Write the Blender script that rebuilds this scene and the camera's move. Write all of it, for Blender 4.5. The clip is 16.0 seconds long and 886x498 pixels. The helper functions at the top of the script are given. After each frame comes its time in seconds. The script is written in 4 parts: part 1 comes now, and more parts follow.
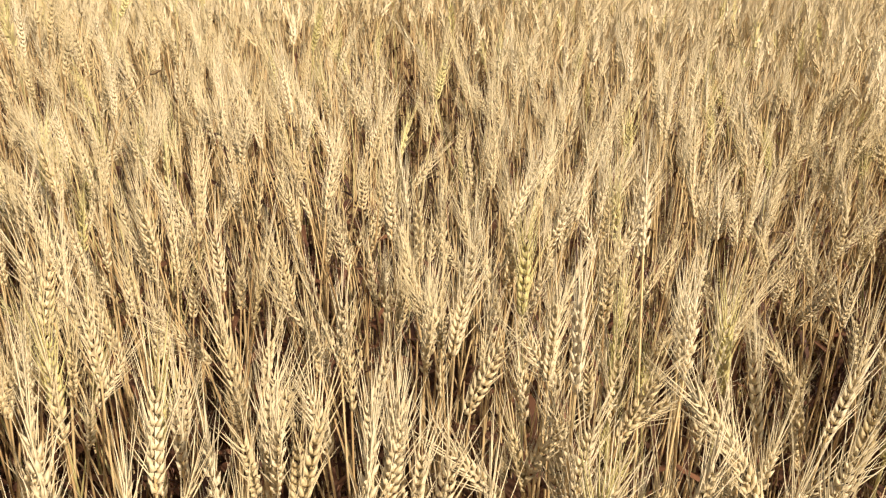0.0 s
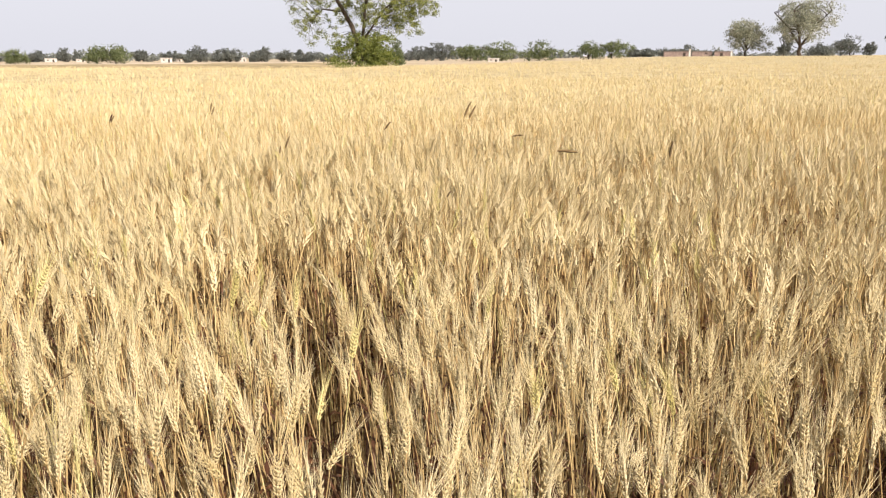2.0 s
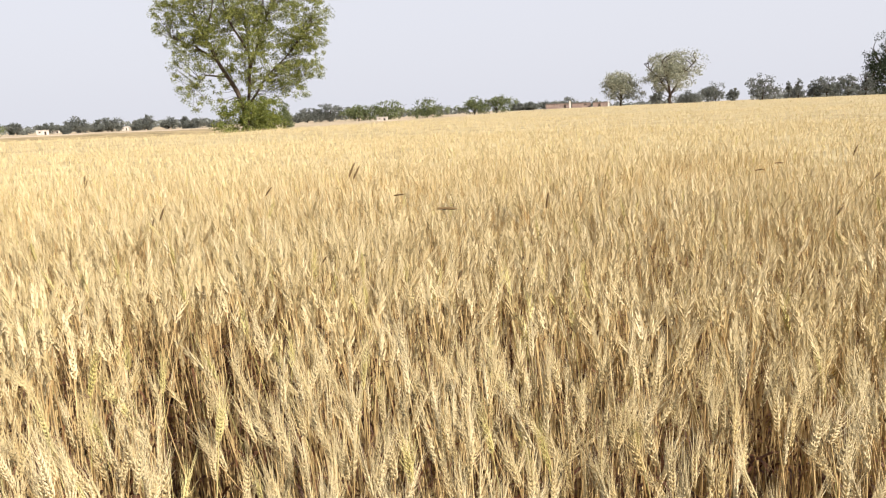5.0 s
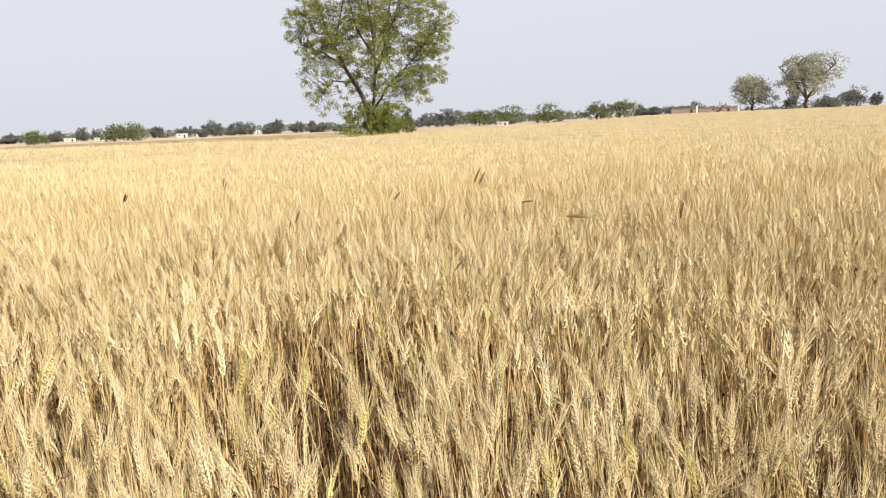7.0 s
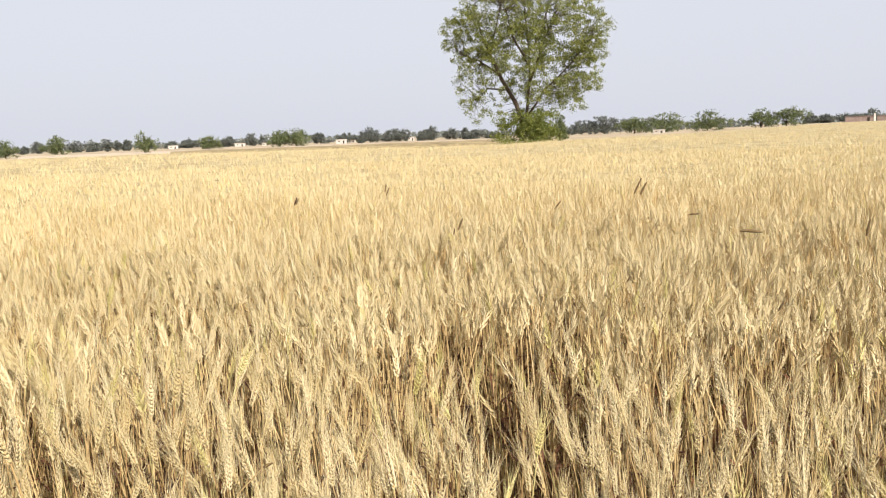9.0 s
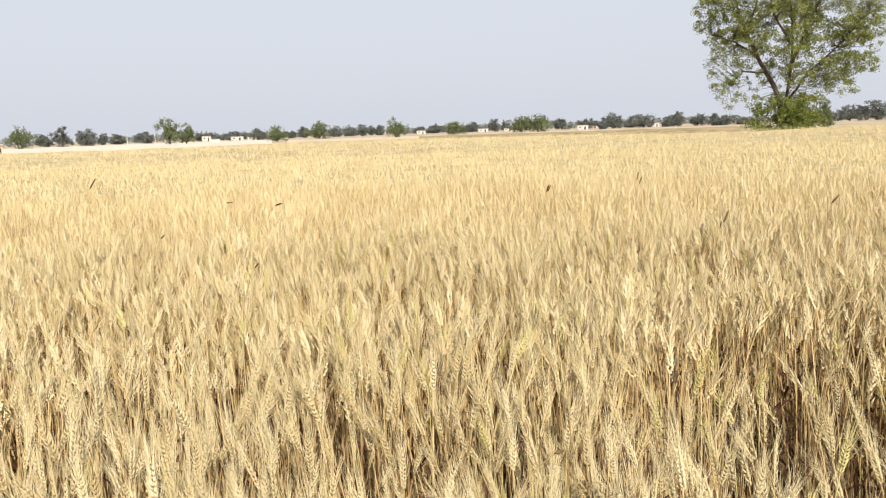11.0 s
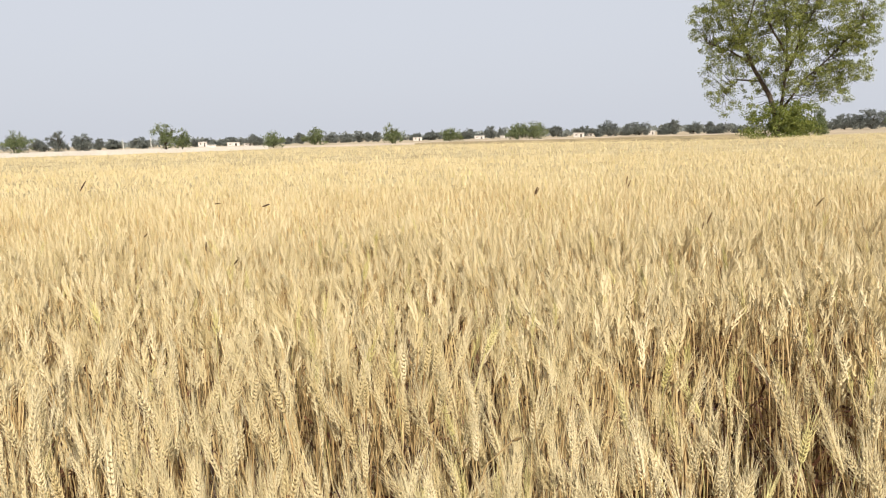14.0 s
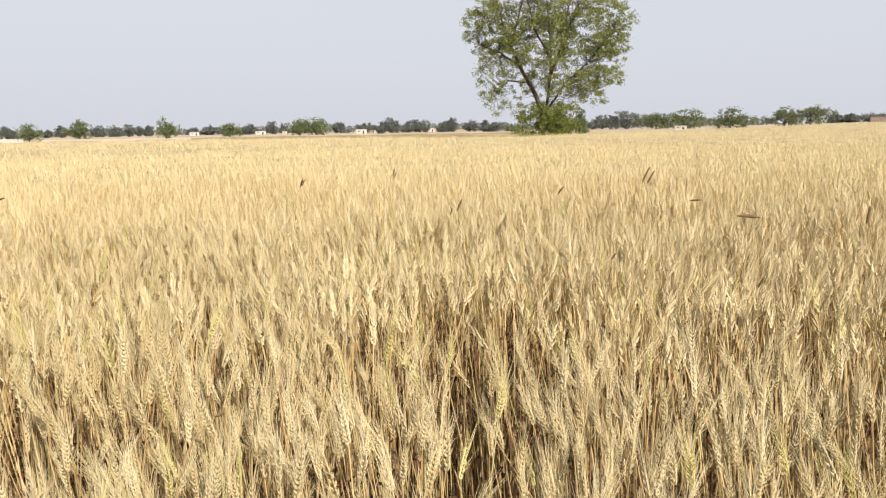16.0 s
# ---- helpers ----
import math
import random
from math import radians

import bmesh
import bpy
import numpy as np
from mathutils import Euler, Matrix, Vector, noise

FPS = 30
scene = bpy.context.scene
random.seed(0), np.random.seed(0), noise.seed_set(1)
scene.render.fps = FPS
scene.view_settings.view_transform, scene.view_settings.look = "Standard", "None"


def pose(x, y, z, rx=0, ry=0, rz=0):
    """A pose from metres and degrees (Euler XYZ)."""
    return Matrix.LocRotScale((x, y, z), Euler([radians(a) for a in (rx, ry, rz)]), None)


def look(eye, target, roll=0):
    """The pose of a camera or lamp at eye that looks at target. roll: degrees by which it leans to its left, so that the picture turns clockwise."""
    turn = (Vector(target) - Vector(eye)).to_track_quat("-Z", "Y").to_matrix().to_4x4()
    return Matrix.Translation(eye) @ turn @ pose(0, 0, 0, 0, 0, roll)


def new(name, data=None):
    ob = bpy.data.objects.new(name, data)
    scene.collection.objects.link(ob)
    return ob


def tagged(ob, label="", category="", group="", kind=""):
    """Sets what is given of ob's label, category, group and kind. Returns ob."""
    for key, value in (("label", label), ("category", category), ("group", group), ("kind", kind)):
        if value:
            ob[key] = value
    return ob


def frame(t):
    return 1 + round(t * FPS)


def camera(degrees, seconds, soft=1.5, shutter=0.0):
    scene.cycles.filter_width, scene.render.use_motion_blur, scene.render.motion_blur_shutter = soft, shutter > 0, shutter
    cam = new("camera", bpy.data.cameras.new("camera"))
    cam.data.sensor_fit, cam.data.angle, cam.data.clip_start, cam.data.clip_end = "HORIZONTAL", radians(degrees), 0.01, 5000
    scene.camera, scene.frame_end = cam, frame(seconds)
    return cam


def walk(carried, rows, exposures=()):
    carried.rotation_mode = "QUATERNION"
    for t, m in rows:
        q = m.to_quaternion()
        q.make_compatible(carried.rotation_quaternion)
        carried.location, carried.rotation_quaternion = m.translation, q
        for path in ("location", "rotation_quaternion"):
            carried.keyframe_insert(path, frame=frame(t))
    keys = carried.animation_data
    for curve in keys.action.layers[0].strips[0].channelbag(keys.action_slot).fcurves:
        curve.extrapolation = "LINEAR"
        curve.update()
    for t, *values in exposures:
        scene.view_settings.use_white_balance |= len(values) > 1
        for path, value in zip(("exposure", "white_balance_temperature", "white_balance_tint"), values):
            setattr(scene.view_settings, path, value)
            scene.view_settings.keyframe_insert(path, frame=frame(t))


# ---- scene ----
cam = camera(56.8, 16.0, 1.2)
PATH = [
    (0, (0.000, 0.000, 1.270), (-0.174, 1.813, 0.443), 2.48),
    (0.5, (-0.001, -0.004, 1.341), (-0.200, 1.855, 0.629), 1.34),
    (1, (0.006, -0.001, 1.400), (-0.191, 1.897, 0.800), 0.6),
    (1.5, (0.024, 0.009, 1.440), (-0.117, 1.936, 0.924), 0.38),
    (2, (0.050, 0.018, 1.461), (-0.003, 1.964, 1.004), -0.24),
    (2.5, (0.077, 0.022, 1.471), (0.119, 1.978, 1.057), -1.15),
    (3, (0.101, 0.025, 1.473), (0.229, 1.983, 1.086), -1.77),
    (3.5, (0.116, 0.029, 1.471), (0.311, 1.986, 1.109), -2.39),
    (3.7, (0.118, 0.030, 1.471), (0.330, 1.987, 1.118), -2.49),
    (5.8, (0.117, 0.039, 1.476), (0.261, 2.007, 1.151), -2.38),
    (6, (0.114, 0.040, 1.476), (0.226, 2.010, 1.150), -2.38),
    (6.5, (0.094, 0.047, 1.478), (0.112, 2.021, 1.159), -2.37),
    (7, (0.067, 0.048, 1.485), (-0.021, 2.023, 1.180), -2.37),
    (7.5, (0.048, 0.044, 1.493), (-0.128, 2.015, 1.201), -2.37),
    (8, (0.039, 0.041, 1.496), (-0.220, 2.004, 1.216), -2.26),
    (8.2, (0.033, 0.039, 1.496), (-0.257, 1.999, 1.220), -2.16),
    (10.3, (-0.054, 0.010, 1.506), (-0.833, 1.830, 1.220), -2.03),
    (10.5, (-0.064, 0.007, 1.507), (-0.899, 1.801, 1.220), -1.92),
    (11, (-0.094, -0.004, 1.509), (-1.070, 1.718, 1.221), -1.91),
    (11.5, (-0.121, -0.011, 1.513), (-1.217, 1.637, 1.228), -1.9),
    (12, (-0.132, -0.016, 1.516), (-1.305, 1.580, 1.236), -1.89),
    (12.5, (-0.125, -0.016, 1.513), (-1.314, 1.569, 1.239), -1.89),
    (13, (-0.104, -0.006, 1.505), (-1.251, 1.609, 1.231), -1.8),
    (13.5, (-0.073, 0.008, 1.490), (-1.138, 1.679, 1.217), -1.71),
    (14, (-0.040, 0.022, 1.474), (-1.008, 1.751, 1.202), -1.61),
    (14.5, (-0.008, 0.032, 1.462), (-0.866, 1.819, 1.197), -1.42),
    (15, (0.025, 0.039, 1.453), (-0.712, 1.878, 1.179), -1.13),
    (15.5, (0.062, 0.044, 1.444), (-0.547, 1.927, 1.158), -0.83),
    (16, (0.102, 0.047, 1.436), (-0.384, 1.964, 1.144), -0.93),
]
walk(cam, [(t, look(eye, target, roll)) for t, eye, target, roll in PATH], [(0, 0.39, 6850, 15), (1.5, 0.50, 6620, 12), (3.5, 0.53, 6500, 10), (7, 0.44, 6460, 9.5), (10.5, 0.38, 6350, 7.5), (12.5, 0.29, 6310, 7), (14.5, 0.27, 6370, 7.5), (16, 0.34, 6420, 8)])

# ---- world, sun, exposure ----
SUN_AZ, SUN_EL = -137.0, 37.0        # degrees; azimuth to the left of straight ahead
world = bpy.data.worlds.new("hazy_sky")
scene.world = world
world.use_nodes = True
wn = world.node_tree.nodes
wl = world.node_tree.links
sky = wn.new("ShaderNodeTexSky")
sky.sky_type = "NISHITA"
sky.sun_disc = False
sky.sun_elevation = radians(SUN_EL)
sky.sun_rotation = radians(-SUN_AZ)
sky.dust_density = 4.0
sky.air_density = 1.0
sky.ozone_density = 1.0
haze = wn.new("ShaderNodeMix")
haze.data_type = "RGBA"
haze.inputs[7].default_value = (8.15, 8.25, 9.05, 1)
up = wn.new("ShaderNodeSeparateXYZ")                 # the haze thins out overhead
wl.new(wn.new("ShaderNodeTexCoord").outputs["Generated"], up.inputs[0])
thin = wn.new("ShaderNodeMapRange")
thin.interpolation_type = "SMOOTHSTEP"
for slot, value in zip((1, 2, 3, 4), (0.2, 0.58, 0.85, 0.05)):
    thin.inputs[slot].default_value = value
wl.new(up.outputs["Z"], thin.inputs[0])
wl.new(thin.outputs[0], haze.inputs[0])
pale = wn.new("ShaderNodeHueSaturation")              # dusty air takes the blue out of the sky
pale.inputs["Saturation"].default_value = 0.5
wl.new(sky.outputs[0], pale.inputs["Color"])
wl.new(pale.outputs[0], haze.inputs[6])
wl.new(haze.outputs[2], wn["Background"].inputs[0])
wn["Background"].inputs[1].default_value = 0.075
sun = new("sun", bpy.data.lights.new("sun", "SUN"))
sun.data.energy = 5.0
sun.data.angle = radians(0.6)
sun.data.color = (1.0, 0.93, 0.85)
to_sun = Vector((-math.sin(radians(SUN_AZ)) * math.cos(radians(SUN_EL)), math.cos(radians(SUN_AZ)) * math.cos(radians(SUN_EL)), math.sin(radians(SUN_EL))))
sun.matrix_world = look(to_sun * 50, (0, 0, 0))


# ---- materials ----
def mat(name, low, high, rough=0.6, scale=8.0, detail=5.0, bump=0.0, bump_scale=60.0, translucent=0.0, tone="", spread=(0.3, 0.7), coords="Object"):
    """A noisy surface between two colours; tone names a per-vertex attribute, 'island' or 'object' that shifts it too."""
    m = bpy.data.materials.new(name)
    m.use_nodes = True
    nt = m.node_tree
    n, l = nt.nodes, nt.links
    bsdf = n["Principled BSDF"]
    bsdf.inputs["Roughness"].default_value = rough
    bsdf.inputs["Specular IOR Level"].default_value = 0.3
    tc = n.new("ShaderNodeTexCoord")
    tex = n.new("ShaderNodeTexNoise")
    tex.inputs["Scale"].default_value = scale
    tex.inputs["Detail"].default_value = detail
    l.new(tc.outputs[coords], tex.inputs["Vector"])
    fac = tex.outputs["Fac"]
    if tone:
        if tone == "island":
            src = n.new("ShaderNodeNewGeometry").outputs["Random Per Island"]
        elif tone == "object":
            src = n.new("ShaderNodeObjectInfo").outputs["Random"]
        else:
            at = n.new("ShaderNodeAttribute")
            at.attribute_name = tone
            src = at.outputs["Fac"]
        mix = n.new("ShaderNodeMix")
        mix.inputs[0].default_value = 0.6
        l.new(fac, mix.inputs[2])
        l.new(src, mix.inputs[3])
        fac = mix.outputs[0]
    ramp = n.new("ShaderNodeValToRGB")
    ramp.color_ramp.elements[0].position, ramp.color_ramp.elements[1].position = spread
    ramp.color_ramp.elements[0].color = (*low, 1)
    ramp.color_ramp.elements[1].color = (*high, 1)
    l.new(fac, ramp.inputs[0])
    l.new(ramp.outputs[0], bsdf.inputs["Base Color"])
    if bump:
        bt = n.new("ShaderNodeTexNoise")
        bt.inputs["Scale"].default_value = bump_scale
        bt.inputs["Detail"].default_value = 6
        l.new(tc.outputs[coords], bt.inputs["Vector"])
        bp = n.new("ShaderNodeBump")
        bp.inputs["Strength"].default_value = bump
        bp.inputs["Distance"].default_value = 1.0 / bump_scale
        l.new(bt.outputs["Fac"], bp.inputs["Height"])
        l.new(bp.outputs[0], bsdf.inputs["Normal"])
    if translucent:
        tr = n.new("ShaderNodeBsdfTranslucent")
        l.new(ramp.outputs[0], tr.inputs["Color"])
        ms = n.new("ShaderNodeMixShader")
        ms.inputs[0].default_value = translucent
        l.new(bsdf.outputs[0], ms.inputs[1])
        l.new(tr.outputs[0], ms.inputs[2])
        l.new(ms.outputs[0], n["Material Output"].inputs["Surface"])
    return m


M_EAR = mat("ripe_ear", (0.49, 0.375, 0.175), (0.68, 0.57, 0.35), 0.5, 120, 3, translucent=0.05, tone="tone", spread=(0.2, 0.8))
M_AWN = mat("dry_awn", (0.53, 0.41, 0.20), (0.70, 0.59, 0.365), 0.4, 60, 2, translucent=0.08, tone="tone", spread=(0.2, 0.8))
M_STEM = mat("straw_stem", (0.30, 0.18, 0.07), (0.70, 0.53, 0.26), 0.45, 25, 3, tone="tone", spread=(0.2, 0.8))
# dry brown leaf, darkened further to paint the shade deep in the crop
M_LEAF_SHADED = mat("shade_dark_dry_leaf", (0.045, 0.017, 0.009), (0.18, 0.08, 0.036), 0.6, 40, 4, translucent=0.08, tone="tone", spread=(0.25, 0.8))
M_GREEN = mat("unripe_stem", (0.46, 0.39, 0.14), (0.70, 0.60, 0.28), 0.5, 30, 3, translucent=0.1, tone="tone", spread=(0.2, 0.8))
M_DARK = mat("sooty_ear", (0.07, 0.045, 0.02), (0.24, 0.16, 0.07), 0.8, 150, 3)
WHEAT = [M_EAR, M_AWN, M_STEM, M_LEAF_SHADED, M_GREEN]
M_SHEET = mat("wheat_depth", (0.345, 0.265, 0.135), (0.555, 0.46, 0.265), 0.8, 1.6, 9, 0.8, 9.0)
# brown soil whose colour also holds the shadow between the stalks
M_SOIL_SHADED = mat("shade_dark_dry_soil", (0.07, 0.034, 0.020), (0.16, 0.09, 0.055), 0.95, 3.0, 8, 0.8, 14.0)
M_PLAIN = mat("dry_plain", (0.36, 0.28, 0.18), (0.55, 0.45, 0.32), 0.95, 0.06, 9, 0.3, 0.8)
M_SAND = mat("bare_sand", (0.50, 0.40, 0.29), (0.64, 0.53, 0.40), 0.95, 0.15, 8, 0.3, 2.0)
M_PALE = mat("pale_sand", (0.58, 0.50, 0.40), (0.72, 0.64, 0.53), 0.95, 0.15, 8, 0.3, 2.0)
M_STUBBLE = mat("stubble", (0.22, 0.17, 0.09), (0.44, 0.34, 0.18), 0.95, 0.5, 8, 0.6, 4.0)
M_BARK = mat("bark", (0.03, 0.022, 0.016), (0.11, 0.08, 0.055), 0.9, 6, 6, 0.8, 20)
M_LEAF_BIG = mat("sunny_foliage", (0.06, 0.075, 0.022), (0.31, 0.325, 0.075), 0.5, 0.45, 4, translucent=0.15, tone="island", spread=(0.25, 0.75))
M_LEAF_BUSH = mat("bush_foliage", (0.10, 0.135, 0.033), (0.33, 0.345, 0.085), 0.5, 0.8, 4, translucent=0.4, tone="island", spread=(0.25, 0.75))
# distant foliage: the air's haze is painted in as a paler, greyer colour
M_LEAF_HAZED = mat("hazed_acacia_foliage", (0.14, 0.152, 0.14), (0.225, 0.235, 0.20), 0.6, 0.5, 4, translucent=0.5, tone="island", spread=(0.25, 0.75))
M_LEAF_GREEN = mat("fresh_foliage", (0.085, 0.108, 0.048), (0.215, 0.24, 0.105), 0.6, 0.5, 4, translucent=0.35, tone="island", spread=(0.25, 0.75))
M_LEAF_GREY = mat("grey_foliage", (0.24, 0.25, 0.18), (0.42, 0.42, 0.31), 0.6, 0.5, 4, translucent=0.45, tone="island", spread=(0.25, 0.75))
M_LEAF_DARK = mat("dark_foliage", (0.018, 0.028, 0.014), (0.06, 0.075, 0.035), 0.6, 0.5, 4, translucent=0.2, tone="island", spread=(0.25, 0.75))
# horizon woods, lightened and greyed in the base colour to stand for haze
M_WOODS = mat("hazed_wood_foliage", (0.12, 0.13, 0.12), (0.22, 0.23, 0.20), 0.8, 0.1, 4, tone="island", spread=(0.25, 0.75))
M_BRICK = mat("weathered_brick", (0.21, 0.15, 0.13), (0.34, 0.26, 0.22), 0.9, 1.5, 7, 0.4, 12)
M_PLASTER = mat("lime_plaster", (0.42, 0.37, 0.33), (0.62, 0.57, 0.51), 0.85, 0.8, 6, 0.2, 8)
M_PINK = mat("pink_plaster", (0.36, 0.29, 0.255), (0.47, 0.39, 0.345), 0.95, 0.9, 7, 0.4, 8)
M_MUD = mat("mud_plaster", (0.389, 0.324, 0.259), (0.504, 0.439, 0.360), 0.95, 0.9, 7, 0.4, 8)
M_ROOF = mat("roof_slab", (0.12, 0.10, 0.09), (0.26, 0.22, 0.19), 0.9, 1.0, 6, 0.3, 10)
M_WOOD = mat("old_door_wood", (0.03, 0.022, 0.018), (0.08, 0.06, 0.045), 0.8, 3, 5)
M_CONCRETE = mat("pole_concrete", (0.50, 0.46, 0.40), (0.68, 0.64, 0.58), 0.85, 2, 6, 0.2, 20)


# ---- mesh helpers ----
def tri_mesh(name, V, F, mats, index=None, tone=None, smooth=True):
    """A mesh from arrays of vertices and triangles."""
    me = bpy.data.meshes.new(name)
    V = np.ascontiguousarray(V, dtype=np.float32)
    F = np.ascontiguousarray(F, dtype=np.int32)
    me.vertices.add(len(V))
    me.vertices.foreach_set("co", V.ravel())
    me.loops.add(F.size)
    me.loops.foreach_set("vertex_index", F.ravel())
    me.polygons.add(len(F))
    me.polygons.foreach_set("loop_start", np.arange(0, F.size, 3, dtype=np.int32))
    me.polygons.foreach_set("loop_total", np.full(len(F), 3, dtype=np.int32))
    for m in mats:
        me.materials.append(m)
    if index is not None:
        me.polygons.foreach_set("material_index", np.ascontiguousarray(index, dtype=np.int32))
    me.polygons.foreach_set("use_smooth", np.full(len(F), smooth, dtype=bool))
    if tone is not None:
        me.attributes.new("tone", "FLOAT", "POINT").data.foreach_set("value", np.ascontiguousarray(tone, dtype=np.float32))
    me.update()
    me.validate()
    return me


def joined(pieces):
    """One (V, F, index) out of several (V, F, index) pieces."""
    V, F, I, base = [], [], [], 0
    for v, f, i in pieces:
        v, f = np.asarray(v, dtype=float).reshape(-1, 3), np.asarray(f, dtype=int).reshape(-1, 3)
        V.append(v)
        F.append(f + base)
        I.append(np.full(len(f), i) if np.isscalar(i) else np.asarray(i))
        base += len(v)
    return np.concatenate(V), np.concatenate(F), np.concatenate(I)


def tube(points, radii, sides=3, index=0):
    """A tapered tube along points."""
    P = np.asarray(points, dtype=float)
    D = np.gradient(P, axis=0)
    D /= np.linalg.norm(D, axis=1)[:, None] + 1e-12
    ref = np.array([0.31, 0.95, 0.05])
    A = np.cross(D, ref)
    A /= np.linalg.norm(A, axis=1)[:, None] + 1e-12
    B = np.cross(D, A)
    ang = np.arange(sides) * 2 * np.pi / sides
    V = P[:, None] + np.asarray(radii)[:, None, None] * (A[:, None] * np.cos(ang)[None, :, None] + B[:, None] * np.sin(ang)[None, :, None])
    F = []
    for i in range(len(P) - 1):
        for j in range(sides):
            a, b = i * sides + j, i * sides + (j + 1) % sides
            F += [(a, b, b + sides), (a, b + sides, a + sides)]
    return V.reshape(-1, 3), np.array(F), index


def part(name, me, parent, label=""):
    ob = new(name, me)
    ob.parent = parent
    if label:
        ob["label"] = label
    return ob


def box(bm, x0, x1, y0, y1, z0, z1, bevel=0.0):
    r = bmesh.ops.create_cube(bm, size=1, matrix=Matrix.Translation(((x0 + x1) / 2, (y0 + y1) / 2, (z0 + z1) / 2)) @ Matrix.Diagonal((x1 - x0, y1 - y0, z1 - z0, 1)))
    if bevel:
        edges = {e for v in r["verts"] for e in v.link_edges}
        bmesh.ops.bevel(bm, geom=list(edges), offset=bevel, segments=1, affect="EDGES")


def boxes(name, material, *dims, bevel=0.0):
    bm = bmesh.new()
    for d in dims:
        box(bm, *d, bevel=bevel)
    if len(dims) > 1:
        bmesh.ops.remove_doubles(bm, verts=bm.verts, dist=0.0005)
    me = bpy.data.meshes.new(name)
    bm.to_mesh(me)
    bm.free()
    me.materials.append(material)
    return me


def bearing(az, d):
    """The point on the ground d metres off, az degrees to the left of straight ahead."""
    return -d * math.sin(radians(az)), d * math.cos(radians(az))


def hills(x, y, size, seed=0.0):
    """Smooth noise in -1..1 for arrays of places."""
    x, y = np.asarray(x) / size + seed * 7.3, np.asarray(y) / size - seed * 3.1
    return (np.sin(1.3 * x + 1.9 * np.sin(0.9 * y + seed)) + np.sin(1.7 * y + 1.4 * np.sin(1.1 * x + 2.0 * seed)) + np.sin(2.9 * x - 2.3 * y + seed) * 0.7 + np.sin(4.1 * y + 3.3 * x) * 0.4) / 3.1


# ---- ground ----
def ground_z(x, y):
    """The plain rises by about a metre beyond the right-hand part of the field."""
    x, y = np.asarray(x, dtype=float), np.asarray(y, dtype=float)
    a = np.clip((np.degrees(np.arctan2(x, y)) - 2.0) / 13.0, 0, 1)
    r = np.clip((np.hypot(x, y) - 45.0) / 190.0, 0, 1)
    back = np.clip((125.0 - np.abs(np.degrees(np.arctan2(x, y)))) / 30.0, 0, 1)
    return 1.2 * a * a * (3 - 2 * a) * r * r * (3 - 2 * r) * back


def ground_sheet():
    """One sheet to the horizon, finer near the field."""
    rings = np.concatenate([np.linspace(0.05, 1.0, 6), np.geomspace(1.3, 4200.0, 60)])
    n = 96
    ang = np.arange(n) * 2 * np.pi / n
    X, Y = rings[:, None] * np.sin(ang)[None], rings[:, None] * np.cos(ang)[None]
    Zg = 0.03 * hills(X, Y, 1.3, 1.0) * np.clip(rings / 3, 0, 1)[:, None] - 0.02
    Zg = np.where(rings[:, None] > 60, Zg * 2, Zg)
    V = np.stack([X, Y, Zg + ground_z(X, Y)], -1).reshape(-1, 3)
    i, j = np.meshgrid(np.arange(len(rings) - 1), np.arange(n), indexing="ij")
    a, b = (i * n + j).ravel(), (i * n + (j + 1) % n).ravel()
    F = np.concatenate([np.stack([a, b + n, a + n], 1), np.stack([a, b, b + n], 1)])
    V = np.concatenate([V, [(0, 0, -0.02)]])          # the middle
    k = np.arange(n)
    F = np.concatenate([F, np.stack([np.full(n, len(V) - 1), k, (k + 1) % n], 1)])
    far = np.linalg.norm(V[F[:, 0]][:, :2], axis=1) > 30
    return tri_mesh("ground", V, F, [M_SOIL_SHADED, M_PLAIN], far.astype(int))


tagged(new("ground", ground_sheet()), "dry pale plain with brown soil, coloured shade-dark, under the wheat", "ground", kind="structure")

# the field's far edge: bearing and distance
EDGE_AZ = np.array([-100.0, -60, -39, -20, -12, -8, -5, -2, 2, 6, 10, 14, 18, 27, 32, 38, 46, 52, 58, 63, 68, 80, 100])
EDGE_D = np.array([120.0, 130, 132, 130, 122, 104, 88, 76, 66, 54, 48, 47, 53, 61, 69, 71, 63, 62, 67, 55, 55, 52, 50])
FRONT = 0.24                                     # the field's near edge, just before the walker's feet


def field_edge(az):
    return np.interp(az, EDGE_AZ, EDGE_D)


# ---- wheat ----
def spikelet(c, axis, side, length, width, thick):
    """An eight-sided husk, pointed at both ends."""
    axis, side = np.asarray(axis) / np.linalg.norm(axis), np.asarray(side, dtype=float)
    other = np.cross(axis, side)
    mid = np.asarray(c) - axis * length * 0.1
    V = [mid - axis * length * 0.45, mid + side * width, mid + other * thick, mid - side * width, mid - other * thick, mid + axis * length * 0.65]
    F = [(0, 2, 1), (0, 3, 2), (0, 4, 3), (0, 1, 4), (5, 1, 2), (5, 2, 3), (5, 3, 4), (5, 4, 1)]
    return V, F


def needle(base, tip, r):
    d = np.asarray(tip) - np.asarray(base)
    a = np.cross(d, (0.3, 0.5, 0.81))
    a /= np.linalg.norm(a) + 1e-9
    b = np.cross(d / np.linalg.norm(d), a)
    V = [base + a * r, base + (-0.5 * a + 0.87 * b) * r, base + (-0.5 * a - 0.87 * b) * r, tip]
    return V, [(0, 1, 3), (1, 2, 3), (2, 0, 3)]


